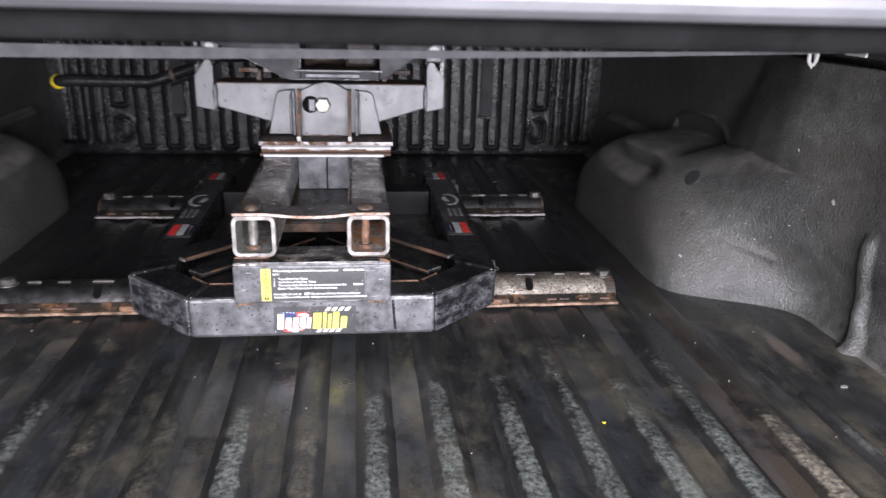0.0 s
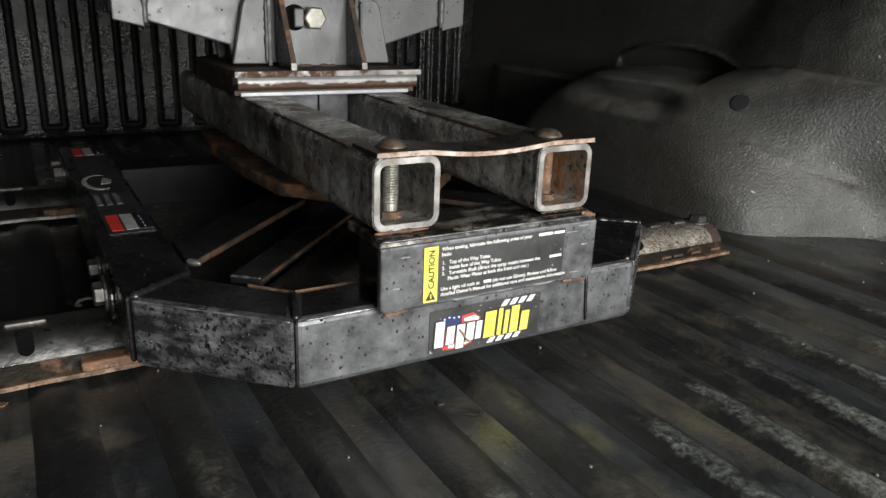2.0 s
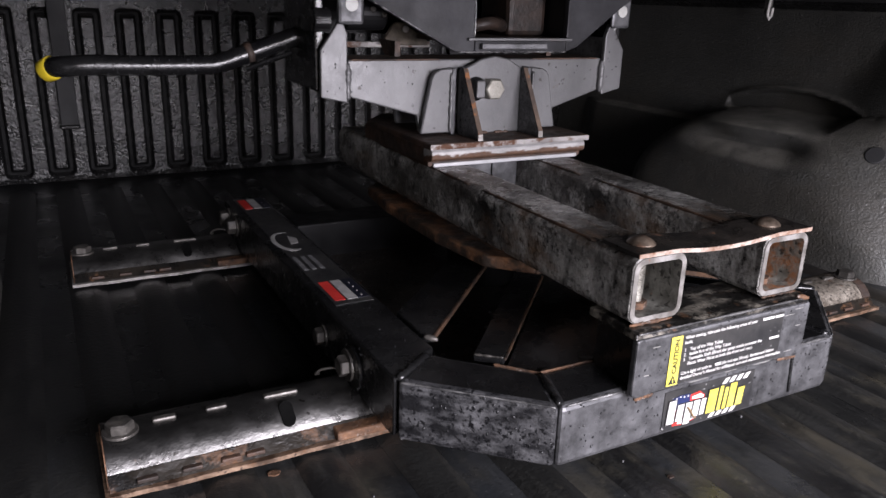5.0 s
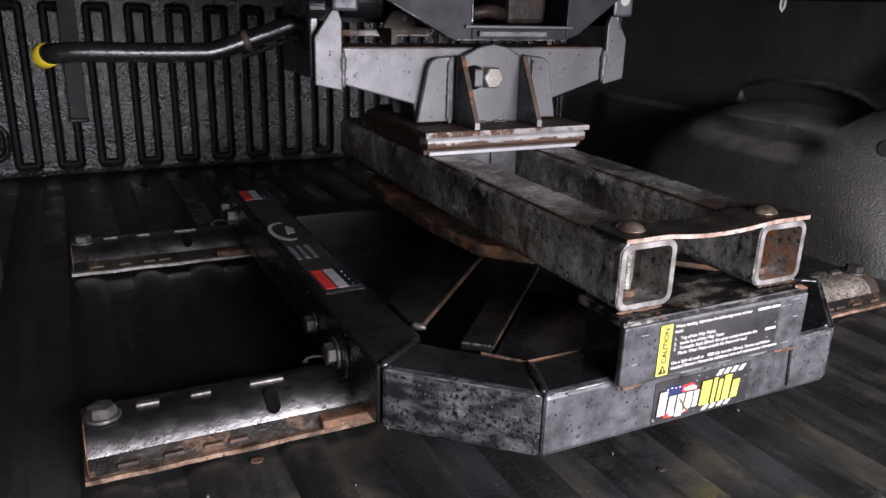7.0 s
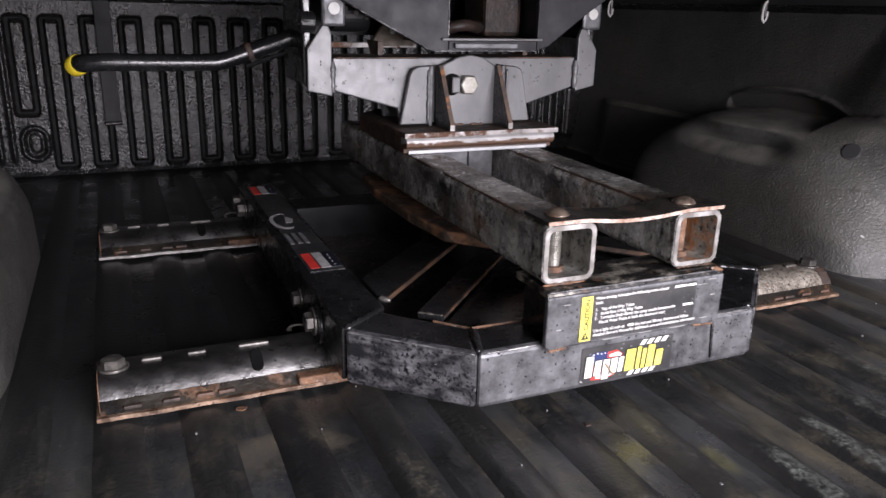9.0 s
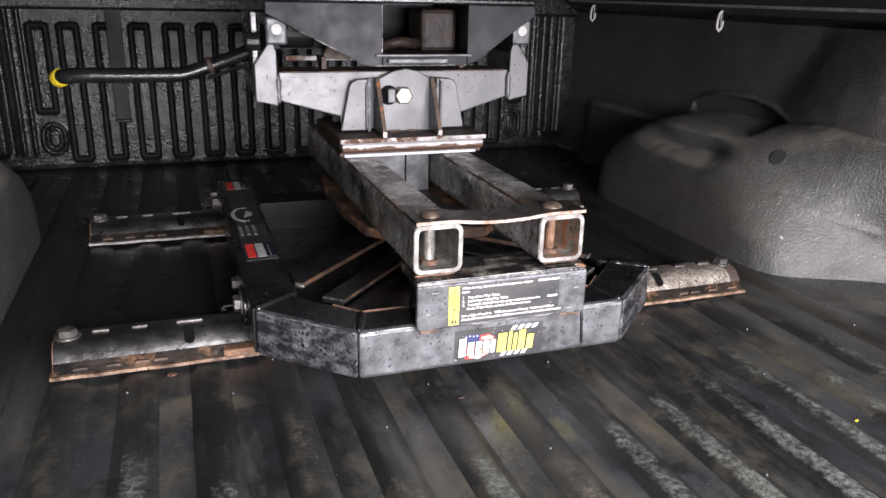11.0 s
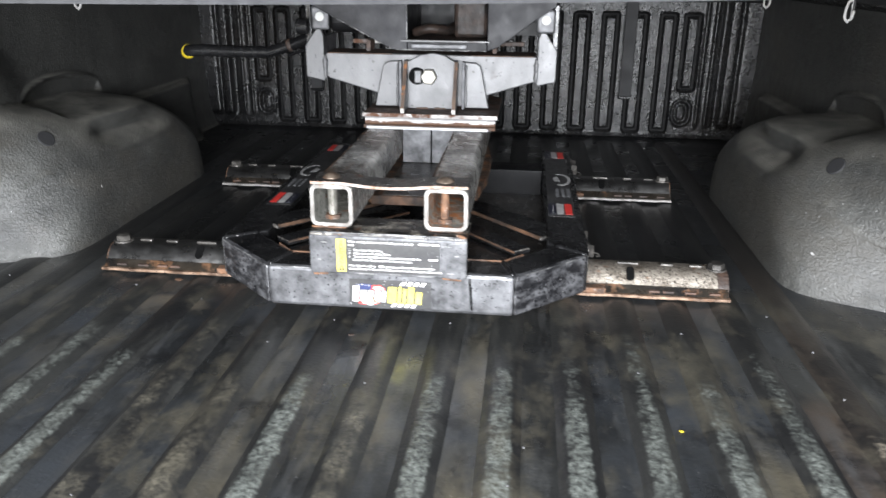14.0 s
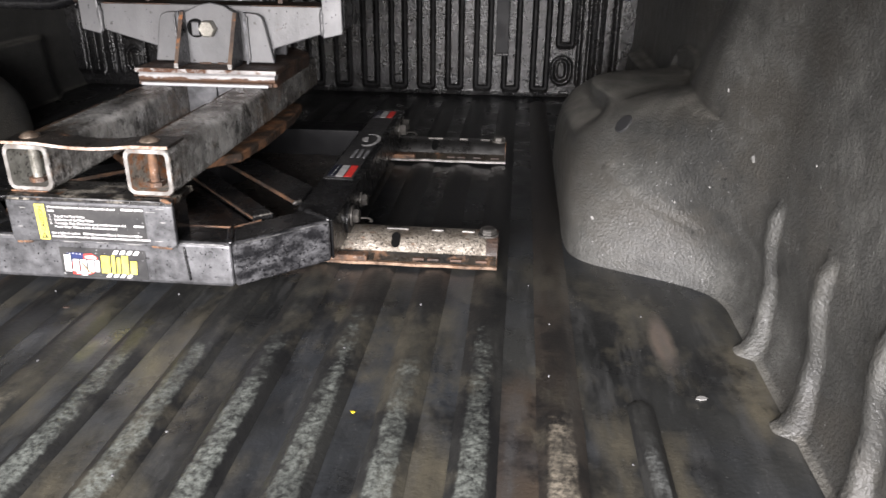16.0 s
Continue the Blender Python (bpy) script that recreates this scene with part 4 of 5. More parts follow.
part("inner_edge", prism([(-0.163, 1.1174), (0.163, 1.1174), (0.163, 1.1186), (-0.163, 1.1186)], "z", 0.093, 0.1005), M_RUST, base, "rusty inner edge")
part("deck_plate", prism([(-0.1805, 1.1525), (-0.1635, 1.1189), (0.1635, 1.1189), (0.1805, 1.1525), (0.012, 1.331), (-0.012, 1.331)], "z", 0.087, 0.093, 0.001, 1), M_BLACK, base, "dark greasy deck plate")
part("bottom_plate", box(-0.2325, 0.2325, 1.2, 1.669, 0.04, 0.046), M_GREASE, base)
part("front_plate", prism([(-0.1635, 1.1188), (0.1635, 1.1188), (0.232, 1.1995), (-0.232, 1.1995)], "z", 0.04, 0.046), M_BLACK, base)
part("rear_beam", box(-0.2325, 0.2325, 1.67, 1.74, 0.038, 0.1, 0.003), M_DULL, base, "black rear cross beam dulled to stand for shade")
part("turntable_plate", prism([(x, y) for x, y in ((-0.07, 1.27), (0.07, 1.27), (0.112, 1.315), (0.124, 1.42), (0.124, 1.58), (0.112, 1.68), (0.07, 1.72), (-0.07, 1.72), (-0.112, 1.68), (-0.124, 1.58), (-0.124, 1.42), (-0.112, 1.315))], "z", 0.134, 0.15, 0.003, 2), M_TURN, base, "rusty brown turntable plate")
part("grease_pad", box(-0.05, 0.05, 1.2715, 1.7, 0.1502, 0.1514, 0.0004), M_GREASE, base, "black sheet over the middle of the plate")
part("grease_lip", box(-0.068, 0.068, 1.2682, 1.2699, 0.1345, 0.1496, 0.0004), M_BRUST, base, "brown strip along the plate edge")
part("turntable_hub", cyl((0, 1.5, 0.0465), (0, 0, 1), 0.055, 0.083, 40), M_DULL, base, "black hub")
part("bracket_top", prism([(1.0455, 0.153), (1.114, 0.153), (1.114, 0.1615), (1.053, 0.1615), (1.0475, 0.159)], "x", -0.1145, 0.1155, 0.0015, 2), M_DECK, base, "greasy black bracket top rubbed bare in patches")
part("riser", box(-0.104, 0.105, 1.0525, 1.112, 0.1002, 0.1528, 0.001), M_BLACK, base, "black riser plate")
lower = [(-0.1145, 0.155), (-0.1145, 0.099), (-0.108, 0.0945), (-0.088, 0.0965), (0.086, 0.0965), (0.108, 0.0945), (0.1155, 0.099), (0.1155, 0.155)]
part("bracket_face", prism(lower, "y", 1.044, 1.052, 0.002, 2), M_FACE, base, "grey-black bent bracket face with a warning sticker")
part("bracket_rust", rough_bar((-0.11, 1.0455, 0.0948), (-0.088, 1.0455, 0.0962), 0.0022, 3), M_RUST, base)
part("bracket_rust", rough_bar((0.08, 1.0455, 0.0965), (0.108, 1.0455, 0.095), 0.0022, 4), M_RUST, base)

part("weld_bead", rough_bar((0.123, 1.0556, 0.044), (0.119, 1.0558, 0.0935), 0.0019, 41), M_BLACK, base, "glossy black weld run", smooth=True)
M_EDGE = surface("worn_bright_edge", (0.06, 0.06, 0.062), (0.3, 0.298, 0.295), 40, lo=0.42, hi=0.66, rough=(0.25, 0.45), metal=0.6, grain=200, bumps=0.3)
part("worn_edge", rough_bar((-0.178, 1.0577, 0.0978), (0.178, 1.0577, 0.0978), 0.0013, 51, steps=60, wob=0.5), M_EDGE, base, "bright bar for the edge's wear and highlight", smooth=True)
# the bracket's bar paints in the highlight along its bend
part("worn_edge", rough_bar((-0.112, 1.0468, 0.1592), (0.113, 1.0468, 0.1592), 0.0011, 52, steps=44, wob=0.5), M_EDGE, base, "bright bar for the edge's wear and highlight", smooth=True)
for s in (-1, 1):
    part("worn_edge", rough_bar((s * 0.1875, 1.0597, 0.0977), (s * 0.2935, 1.1592, 0.0977), 0.0012, 53 + s, steps=30, wob=0.5), M_EDGE, base, "bright bar for the edge's wear and highlight", smooth=True)
scratch = random.Random(5)
for x, z, w in ((-0.03, 0.0985, 0.03), (0.012, 0.0992, 0.018), (0.055, 0.0988, 0.026), (0.092, 0.105, 0.012), (0.085, 0.146, 0.016), (0.101, 0.132, 0.008), (-0.1, 0.118, 0.007), (0.098, 0.151, 0.014), (-0.092, 0.145, 0.01)):
    n = 7
    top = [(x - w / 2 + w * i / n, z + 0.0006 * scratch.random()) for i in range(n + 1)]
    low = [(x - w / 2 + w * i / n, z - 0.0002 - 0.0006 * scratch.random()) for i in range(1, n)]
    part("scratch", prism(top + low[::-1], "y", 1.0436, 1.0439), M_CHIP, base, "bare pale scratch")

# ---- way tubes ----
TW = 0.0635


def tube_mesh(y0, y1, wall=0.0062):
    def ring(h, r):
        out = []
        for cx, cz, a0 in ((h - r, h - r, 0), (-h + r, h - r, 90), (-h + r, -h + r, 180), (h - r, -h + r, 270)):
            for k in range(5):
                a = radians(a0 + 22.5 * k)
                out.append((cx + r * math.cos(a), cz + r * math.sin(a)))
        return out
    o, i = ring(TW / 2, 0.011), ring(TW / 2 - wall, 0.006)
    bm = bmesh.new()
    c = 0.001
    oc = ring(TW / 2 - c, 0.0105)
    f = [[bm.verts.new((x, y, z)) for x, z in pts] for y, pts in ((y0 + c, o), (y0, oc), (y0, i), (y1, i), (y1, o))]
    n = len(o)
    for a, b in ((0, 1), (1, 2), (2, 3), (3, 4), (4, 0)):
        for k in range(n):
            face = bm.faces.new((f[a][k], f[a][(k + 1) % n], f[b][(k + 1) % n], f[b][k]))
            face.material_index = 1 if a == 2 else 0
    return bm, o, i


for s in (-1, 1):
    bm, o, i = tube_mesh(1.06, 1.80)
    ob = part("way_tube", bm, M_TUBE, hitch, "greasy scuffed square steel slide tube")
    ob.data.materials.append(M_TUBE_GREY if s < 0 else M_TUBE_IN)
    ob.location = (s * 0.083, 0, 0.195)
    cap = bmesh.new()
    k = (TW / 2 - 0.001) / (TW / 2)
    a = [cap.verts.new((x * k, 1.0592, z * k)) for x, z in o]
    b = [cap.verts.new((x, 1.0592, z)) for x, z in i]
    for n in range(len(a)):
        cap.faces.new((a[n], a[(n + 1) % len(a)], b[(n + 1) % len(a)], b[n]))
    res = bmesh.ops.extrude_face_region(cap, geom=cap.faces[:])
    bmesh.ops.translate(cap, vec=(0, 0.0007, 0), verts=[v for v in res["geom"] if isinstance(v, bmesh.types.BMVert)])
    part("cut_end", cap, M_END, ob, "bare cut steel edge")
    part("threaded_rod", cyl((-0.004, 1.084, -0.026), (0, 0, 1), 0.0062, 0.052, 14), M_BOLT if s < 0 else M_RUST, ob, "threaded steel rod" if s < 0 else "rusty orange rod")
    if s < 0:
        for q in range(16):
            part_z = -0.012 + q * 0.0024
            ringm = bmesh.new()
            sweep([(-0.004 + 0.0064 * math.cos(t), 1.084 + 0.0064 * math.sin(t), part_z) for t in [2 * math.pi * u / 12 for u in range(13)]], 0.0008, 5, ringm)
            part("thread", ringm, M_BOLT, ob)
    for k, (a, b) in enumerate(((1.12, 1.33), (1.36, 1.64))):
        part("rust_line", rough_bar((-0.027, a, 0.0302), (-0.0265, b, 0.0304), 0.0015, 71 + k + s, steps=24, wob=0.5), M_BRUST, ob, "rust along the tube edge", smooth=True)
    part("inner_nut", cyl((-0.004, 1.084, -0.0254), (0, 0, 1), 0.012, 0.006, 6), M_RUST, ob)

part("rust_line", rough_bar((-0.113, 1.0592, 0.1632), (-0.062, 1.0592, 0.1628), 0.0016, 81, steps=14, wob=0.6), M_RUST, base, "rust under the tube end", smooth=True)
part("rust_line", rough_bar((0.099, 1.0492, 0.1618), (0.1135, 1.0472, 0.1588), 0.0022, 82, steps=8, wob=0.6), M_RUST, base, "rust on the bracket corner", smooth=True)
part("rust_line", rough_bar((0.058, 1.0592, 0.1632), (0.108, 1.0592, 0.163), 0.0012, 83, steps=14, wob=0.6), M_BRUST, base, "rust under the tube end", smooth=True)

# ---- strap plate and carriage bolts over the tube ends ----
plate = hitch
bm = bmesh.new()
rows = []
for i in range(33):
    x = -0.112 + 0.226 * i / 32
    dip = -0.0055 * max(0.0, 1 - (abs(x) / 0.066) ** 2) ** 1.3
    front = 1.0585 + 0.003 * (1 - min(1, abs(x) / 0.06))
    rows.append([bm.verts.new(p) for p in ((x, front, 0.2275 + dip), (x, front, 0.2312 + dip), (x, 1.108, 0.2312 + dip), (x, 1.108, 0.2275 + dip))])
for a, b in zip(rows, rows[1:]):
    for k in range(4):
        bm.faces.new((a[k], b[k], b[(k + 1) % 4], a[(k + 1) % 4]))
bm.faces.new(rows[0])
bm.faces.new(rows[-1][::-1])
part("strap", bm, M_GREASE, plate, "thin bowed greasy steel strap")
bm = bmesh.new()
rows = []
for i in range(33):
    x = -0.112 + 0.226 * i / 32
    dip = -0.0055 * max(0.0, 1 - (abs(x) / 0.066) ** 2) ** 1.3
    front = 1.058 + 0.003 * (1 - min(1, abs(x) / 0.06))
    rows.append([bm.verts.new(p) for p in ((x, front - 0.0008, 0.2274 + dip), (x, front - 0.0008, 0.2313 + dip), (x, front + 0.0004, 0.2313 + dip), (x, front + 0.0004, 0.2274 + dip))])
for a, b in zip(rows, rows[1:]):
    for k in range(4):
        bm.faces.new((a[k], b[k], b[(k + 1) % 4], a[(k + 1) % 4]))
bm.faces.new(rows[0])
bm.faces.new(rows[-1][::-1])
part("strap_edge", bm, surface("orange_edge_steel", (0.28, 0.19, 0.145), (0.5, 0.43, 0.38), 40, rough=(0.5, 0.8), grain=200, bumps=0.3, rust=(0.22, 0.1, 0.05), rust_at=(0.5, 0.62)), plate, "orange rusty edge")
M_DOME = surface("rusty_dome_steel", (0.06, 0.045, 0.034), (0.2, 0.155, 0.12), 60, rough=(0.25, 0.45), metal=0.5, grain=260, bumps=0.3, rust=(0.16, 0.075, 0.04), rust_at=(0.54, 0.66))
for s in (-1, 1):
    dome = bmesh.new()
    bmesh.ops.create_uvsphere(dome, u_segments=24, v_segments=12, radius=0.0158)
    bmesh.ops.bisect_plane(dome, geom=dome.verts[:] + dome.edges[:] + dome.faces[:], plane_co=(0, 0, 0.0065), plane_no=(0, 0, 1), clear_inner=True)
    bmesh.ops.holes_fill(dome, edges=dome.edges[:])
    bmesh.ops.scale(dome, vec=(0.95, 0.95, 0.78), verts=dome.verts[:])
    bmesh.ops.translate(dome, vec=(s * 0.083 - 0.004, 1.084, 0.2312 - 0.0065 * 0.78), verts=dome.verts[:])
    part("bolt_head", dome, M_DOME, plate, "rusty domed bolt head", smooth=True)

# ---- slide carriage and saddle ----
XC = 0.006
M_STREAK = surface("dark_edge_with_rust_spots", (0.05, 0.035, 0.028), (0.12, 0.08, 0.055), 30, rough=(0.5, 0.8), grain=200, bumps=0.3, rust=(0.34, 0.14, 0.055), rust_at=(0.54, 0.6))
car = hitch
part("top_plate", prism([(-0.119, 1.45), (0.137, 1.45), (0.137, 1.665), (0.09, 1.722), (-0.072, 1.722), (-0.119, 1.665)], "z", 0.2505, 0.2585, 0.0015, 1), M_DRUST, car, "rust-stained top plate")
part("plate_edge", box(-0.1188, 0.1368, 1.4488, 1.4499, 0.2512, 0.2578), M_CHAN, car, "bright worn plate edge")
chan = [(1.456, 0.2345), (1.452, 0.238), (1.452, 0.247), (1.4555, 0.2503), (1.478, 0.2503), (1.478, 0.2272), (1.463, 0.2272), (1.463, 0.2345)]
part("front_channel", prism(chan, "x", XC - 0.121, XC + 0.127, 0.0008, 1), M_CHANNEL, car, "scraped grey channel with rust streaks")
part("carriage_block", box(XC - 0.119, XC + 0.125, 1.4785, 1.69, 0.2272, 0.2502, 0.002), M_DRUST, car, "dark rusty carriage block")
part("channel_lip", box(XC - 0.124, XC + 0.12, 1.457, 1.4625, 0.2285, 0.234), M_DRUST, car, "rusty lower lip")
part("wear_bar", box(XC - 0.118, XC + 0.114, 1.4525, 1.4565, 0.2272, 0.2325, 0.001), M_PALE, car, "pale wear bar")
for a, b in ((-0.05, 0.006), (0.008, 0.05)):
    part("hanger_plate", box(a, b, 1.50, 1.51, 0.152, 0.227, 0.001), M_FACE, car, "grey hanger plate")
PY = 1.507
cp = [(-0.045, 0.2587), (0.056, 0.2587), (0.056, 0.346), (0.03, 0.361), (0.008, 0.365), (-0.014, 0.361), (-0.045, 0.346)]
part("centre_plate", prism(cp, "y", PY, PY + 0.009, 0.0015, 1), M_GREY, car, "grey centre plate")
for s in (-1, 1):
    x0, x1 = (XC - 0.112, XC - 0.066) if s < 0 else (XC + 0.066, XC + 0.110)
    w = [(XC + s * 0.111, 0.262), (XC + s * 0.064, 0.262), (XC + s * 0.064, 0.349), (XC + s * 0.083, 0.3475), (XC + s * 0.092, 0.343), (XC + s * 0.096, 0.335)]
    part("wing_plate", prism(w, "y", PY + 0.001, PY + 0.010, 0.0015, 1), M_GREY, car, "grey wing plate")
    part("wing_return", box(*sorted((XC + s * 0.064, XC + s * 0.0585)), PY + 0.001, PY + 0.05, 0.2587, 0.349, 0.001), M_FACE, car)
    gx = -0.043 if s < 0 else 0.054
    fin = [(1.453, 0.2587), (1.453, 0.267), (1.500, 0.349), (1.506, 0.352), (1.506, 0.2587)]
    part("fin", prism(fin, "x", gx - 0.0035, gx + 0.0035, 0.0008, 1), M_SCUFF, car, "dark fin with rusty front edge")
    part("fin_edge", prism([(1.4525, 0.2675), (1.4995, 0.3495), (1.501, 0.3485), (1.454, 0.2665)], "x", gx - 0.0034, gx + 0.0034), M_STREAK, car, "rusty edge")
    part("fin_foot", box(gx - 0.0036, gx + 0.0036, 1.4518, 1.4535, 0.2587, 0.2672), M_END, car, "bare steel fin tip")
beam = [(-0.204, 0.313), (-0.104, 0.285), (-0.10, 0.262), (0.112, 0.262), (0.114, 0.285), (0.205, 0.313), (0.205, 0.36), (-0.204, 0.36)]
part("saddle_beam", prism(beam, "y", 1.522, 1.532, 0.002, 2), M_GREY, car, "grey saddle beam")
part("beam_top", box(-0.204, 0.205, 1.5325, 1.6, 0.352, 0.36, 0.002), M_DRUST, car, "dark rusty beam top")
part("beam_back", prism(beam, "y", 1.6, 1.608, 0.002, 1), M_FACE, car)
for s in (-1, 1):
    c = 0.0
    br = [(s * 0.2425, 0.314), (s * 0.207, 0.306), (s * 0.2065, 0.392), (s * 0.213, 0.41), (s * 0.2175, 0.408), (s * 0.2425, 0.372)]
    part("end_bracket", prism(br, "y", 1.516, 1.524, 0.0015, 2), M_GREY, car, "grey pointed end bracket")
    part("weld_bead", rough_bar((s * 0.2055, 1.519, 0.31), (s * 0.2055, 1.519, 0.356), 0.0045, 31 + s), M_GREY, car, smooth=True)
    part("bracket_return", box(*sorted((s * 0.207, s * 0.2145)), 1.5245, 1.62, 0.308, 0.39, 0.001), M_FACE, car)
bolt = hex_bolt("pivot_bolt", car, (0.002, PY + 0.001, 0.321), (0, -1, 0), 0.0272, 0.016, 0.0, M_BOLT, 0.5, "pale zinc hex bolt")
part("lock_tab", box(-0.026, -0.0125, PY - 0.012, PY - 0.0005, 0.309, 0.333, 0.002), M_GREY, car, "grey lock tab beside the bolt")
# flat near-black disc in place of the slot's own shade
part("bolt_slot", cyl((-0.022, PY - 0.0018, 0.321), (0, 1, 0), 0.0165, 0.0025, 24), M_HOLE, car, "near-black disc for the slot round the lock tab")

for s in (-1, 1):
    part("weld_bead", rough_bar((XC + s * 0.0665, PY - 0.0005, 0.263), (XC + s * 0.0665, PY - 0.0005, 0.343), 0.0023, 81 + s, steps=26, wob=0.35), M_GREY, car, smooth=True)
    part("rust_rim", rough_bar((s * 0.075 + 0.004, 1.5225, 0.3595), (s * 0.2, 1.5225, 0.3595), 0.0013, 83 + s, steps=36, wob=0.3), M_DRUST, car, "rust along the beam's top edge", smooth=True)
    part("rust_foot", rough_bar((0.0055 + s * 0.028, PY - 0.001, 0.2592), (0.0055 + s * 0.006, PY - 0.001, 0.2592), 0.0022, 85 + s, steps=12, wob=0.4), M_DRUST, car, "rust at the foot of the plate", smooth=True)

# ---- hitch head on the saddle ----
M_JAW = surface("oily_dark_jaw_steel", (0.01, 0.008, 0.007), (0.04, 0.026, 0.02), 22, rough=(0.4, 0.6), grain=180, bumps=0.4, relief=0.002)
M_JAW.node_tree.nodes["Principled BSDF"].inputs["Specular IOR Level"].default_value = 0.25
head = hitch
HY = 1.487
left_face = [(-0.066, 0.3715), (-0.038, 0.3715), (-0.038, 0.47), (-0.225, 0.47), (-0.225, 0.452), (-0.185, 0.432)]
part("left_plate", prism([(x, z) for x, z in left_face], "y", HY, HY + 0.01, 0.0015, 2), M_HEAD, head, "dark grey sloping jaw plate")
part("right_plate", prism([(0.112, 0.3715), (0.132, 0.3785), (0.205, 0.432), (0.236, 0.452), (0.236, 0.47), (0.112, 0.47)], "y", HY, HY + 0.01, 0.0015, 2), M_HEAD, head, "dark grey sloping jaw plate")
part("lower_plate", prism([(-0.0375, 0.3715), (0.1115, 0.3715), (0.1115, 0.3865), (-0.0375, 0.3865)], "y", HY, HY + 0.01, 0.001, 1), M_HEAD, head)
part("lower_lip", box(-0.05, 0.118, HY - 0.006, HY - 0.0005, 0.3865, 0.3905, 0.001), M_GREY, head, "pale worn lip")
part("skid", box(-0.03, 0.075, HY - 0.0075, HY - 0.0005, 0.3755, 0.3835, 0.0015), M_FACE, head)
part("worn_edge", rough_bar((-0.064, HY - 0.0002, 0.3718), (0.112, HY - 0.0002, 0.3718), 0.0011, 91, steps=44, wob=0.7), M_EDGE, head, "paint worn off the lower edge", smooth=True)
part("worn_edge", rough_bar((-0.0385, HY - 0.0002, 0.391), (-0.0385, HY - 0.0002, 0.469), 0.0011, 92, steps=24, wob=0.7), M_EDGE, head, "paint worn off the jaw edge", smooth=True)
part("worn_edge", rough_bar((-0.066, HY - 0.0002, 0.3725), (-0.185, HY - 0.0002, 0.4325), 0.0008, 93, steps=30, wob=0.8), M_EDGE, head, "paint worn off the sloping edge", smooth=True)
part("jaw_floor", box(-0.06, 0.125, HY + 0.0105, 1.7, 0.382, 0.3895), M_DRUST, head, "rusty jaw floor")
part("jaw_side", box(-0.047, -0.0385, HY + 0.0105, 1.68, 0.39, 0.47), M_DULL, head)
part("jaw_side", box(0.1125, 0.121, HY + 0.0105, 1.68, 0.39, 0.47), M_DULL, head)
part("jaw_block", box(0.045, 0.11, HY + 0.05, 1.62, 0.39, 0.462, 0.008), M_JAW, head, "dark rusty jaw block")
part("jaw_hook", sweep(smooth_path([(-0.03, 1.53, 0.4), (0.0, 1.52, 0.408), (0.035, 1.54, 0.404), (0.045, 1.58, 0.41)], 5), 0.009, 10), M_JAW, head, "greasy jaw hook", smooth=True)
part("jaw_back", box(-0.2, 0.21, 1.69, 1.70, 0.385, 0.465), M_DULL, head)
part("cover_plate", box(-0.225, 0.236, HY + 0.002, 1.74, 0.4705, 0.48, 0.003), M_BLACK, head)
for s in (-1, 1):
    x = s * 0.213 + 0.006
    part("pin_tab", box(x - 0.017, x + 0.017, 1.50, 1.506, 0.404, 0.447, 0.004), M_FACE, head, "grey pin tab")
    part("white_plug", cyl((x, 1.5, 0.428), (0, -1, 0), 0.0085, 0.002, 24, bevel=0.0006), M_WHITE, head, "round white plug")
    part("side_cheek", box(*sorted((s * 0.232, s * 0.245)), 1.53, 1.66, 0.32, 0.455, 0.003), M_BLACK, head)
    part("stiffener", prism([(1.545, 0.362), (1.545, 0.382), (1.6, 0.382), (1.58, 0.362)], "x", s * 0.12, s * 0.128), M_DRUST, head)

M_LUG = surface("tan_dusty_steel", (0.06, 0.048, 0.036), (0.17, 0.142, 0.108), 30, rough=(0.5, 0.75), metal=0.2, grain=200, bumps=0.3)
part("spacer_strip", box(-0.175, -0.03, 1.635, 1.645, 0.368, 0.3765, 0.001), M_CHAN, head, "pale bare steel strip")
part("spacer_strip", box(0.09, 0.18, 1.6, 1.61, 0.371, 0.379, 0.001), M_DRUST, head)
lug = [(-0.114, 0.372), (-0.112, 0.379), (-0.098, 0.402), (-0.09, 0.405), (-0.078, 0.404), (-0.044, 0.38), (-0.04, 0.372)]
part("lock_lug", prism(lug, "y", 1.618, 1.626, 0.0015, 1), M_LUG, head, "tan dusty triangular lug")
part("pivot_pin", cyl((-0.255, 1.51, 0.409), (1, 0, 0), 0.0145, 0.022, 24, bevel=0.002), M_BLACK, head, "dark pivot pin end", smooth=False)
part("pivot_boss", cyl((-0.196, 1.56, 0.42), (1, 0, 0), 0.025, 0.055, 28, bevel=0.003), M_DULL, head, "black pivot boss")
for q in range(3):
    hex_bolt("boss_screw", head, (-0.18 + 0.016 * q, 1.5365, 0.428 - 0.006 * q), (0, -1, 0.2), 0.007, 0.003, 0.0, M_DARKBOLT, 0.3 * q)
part("lug_rivet", cyl((-0.079, 1.618, 0.395), (0, -1, 0), 0.005, 0.003, 16, bevel=0.001), M_END, head)

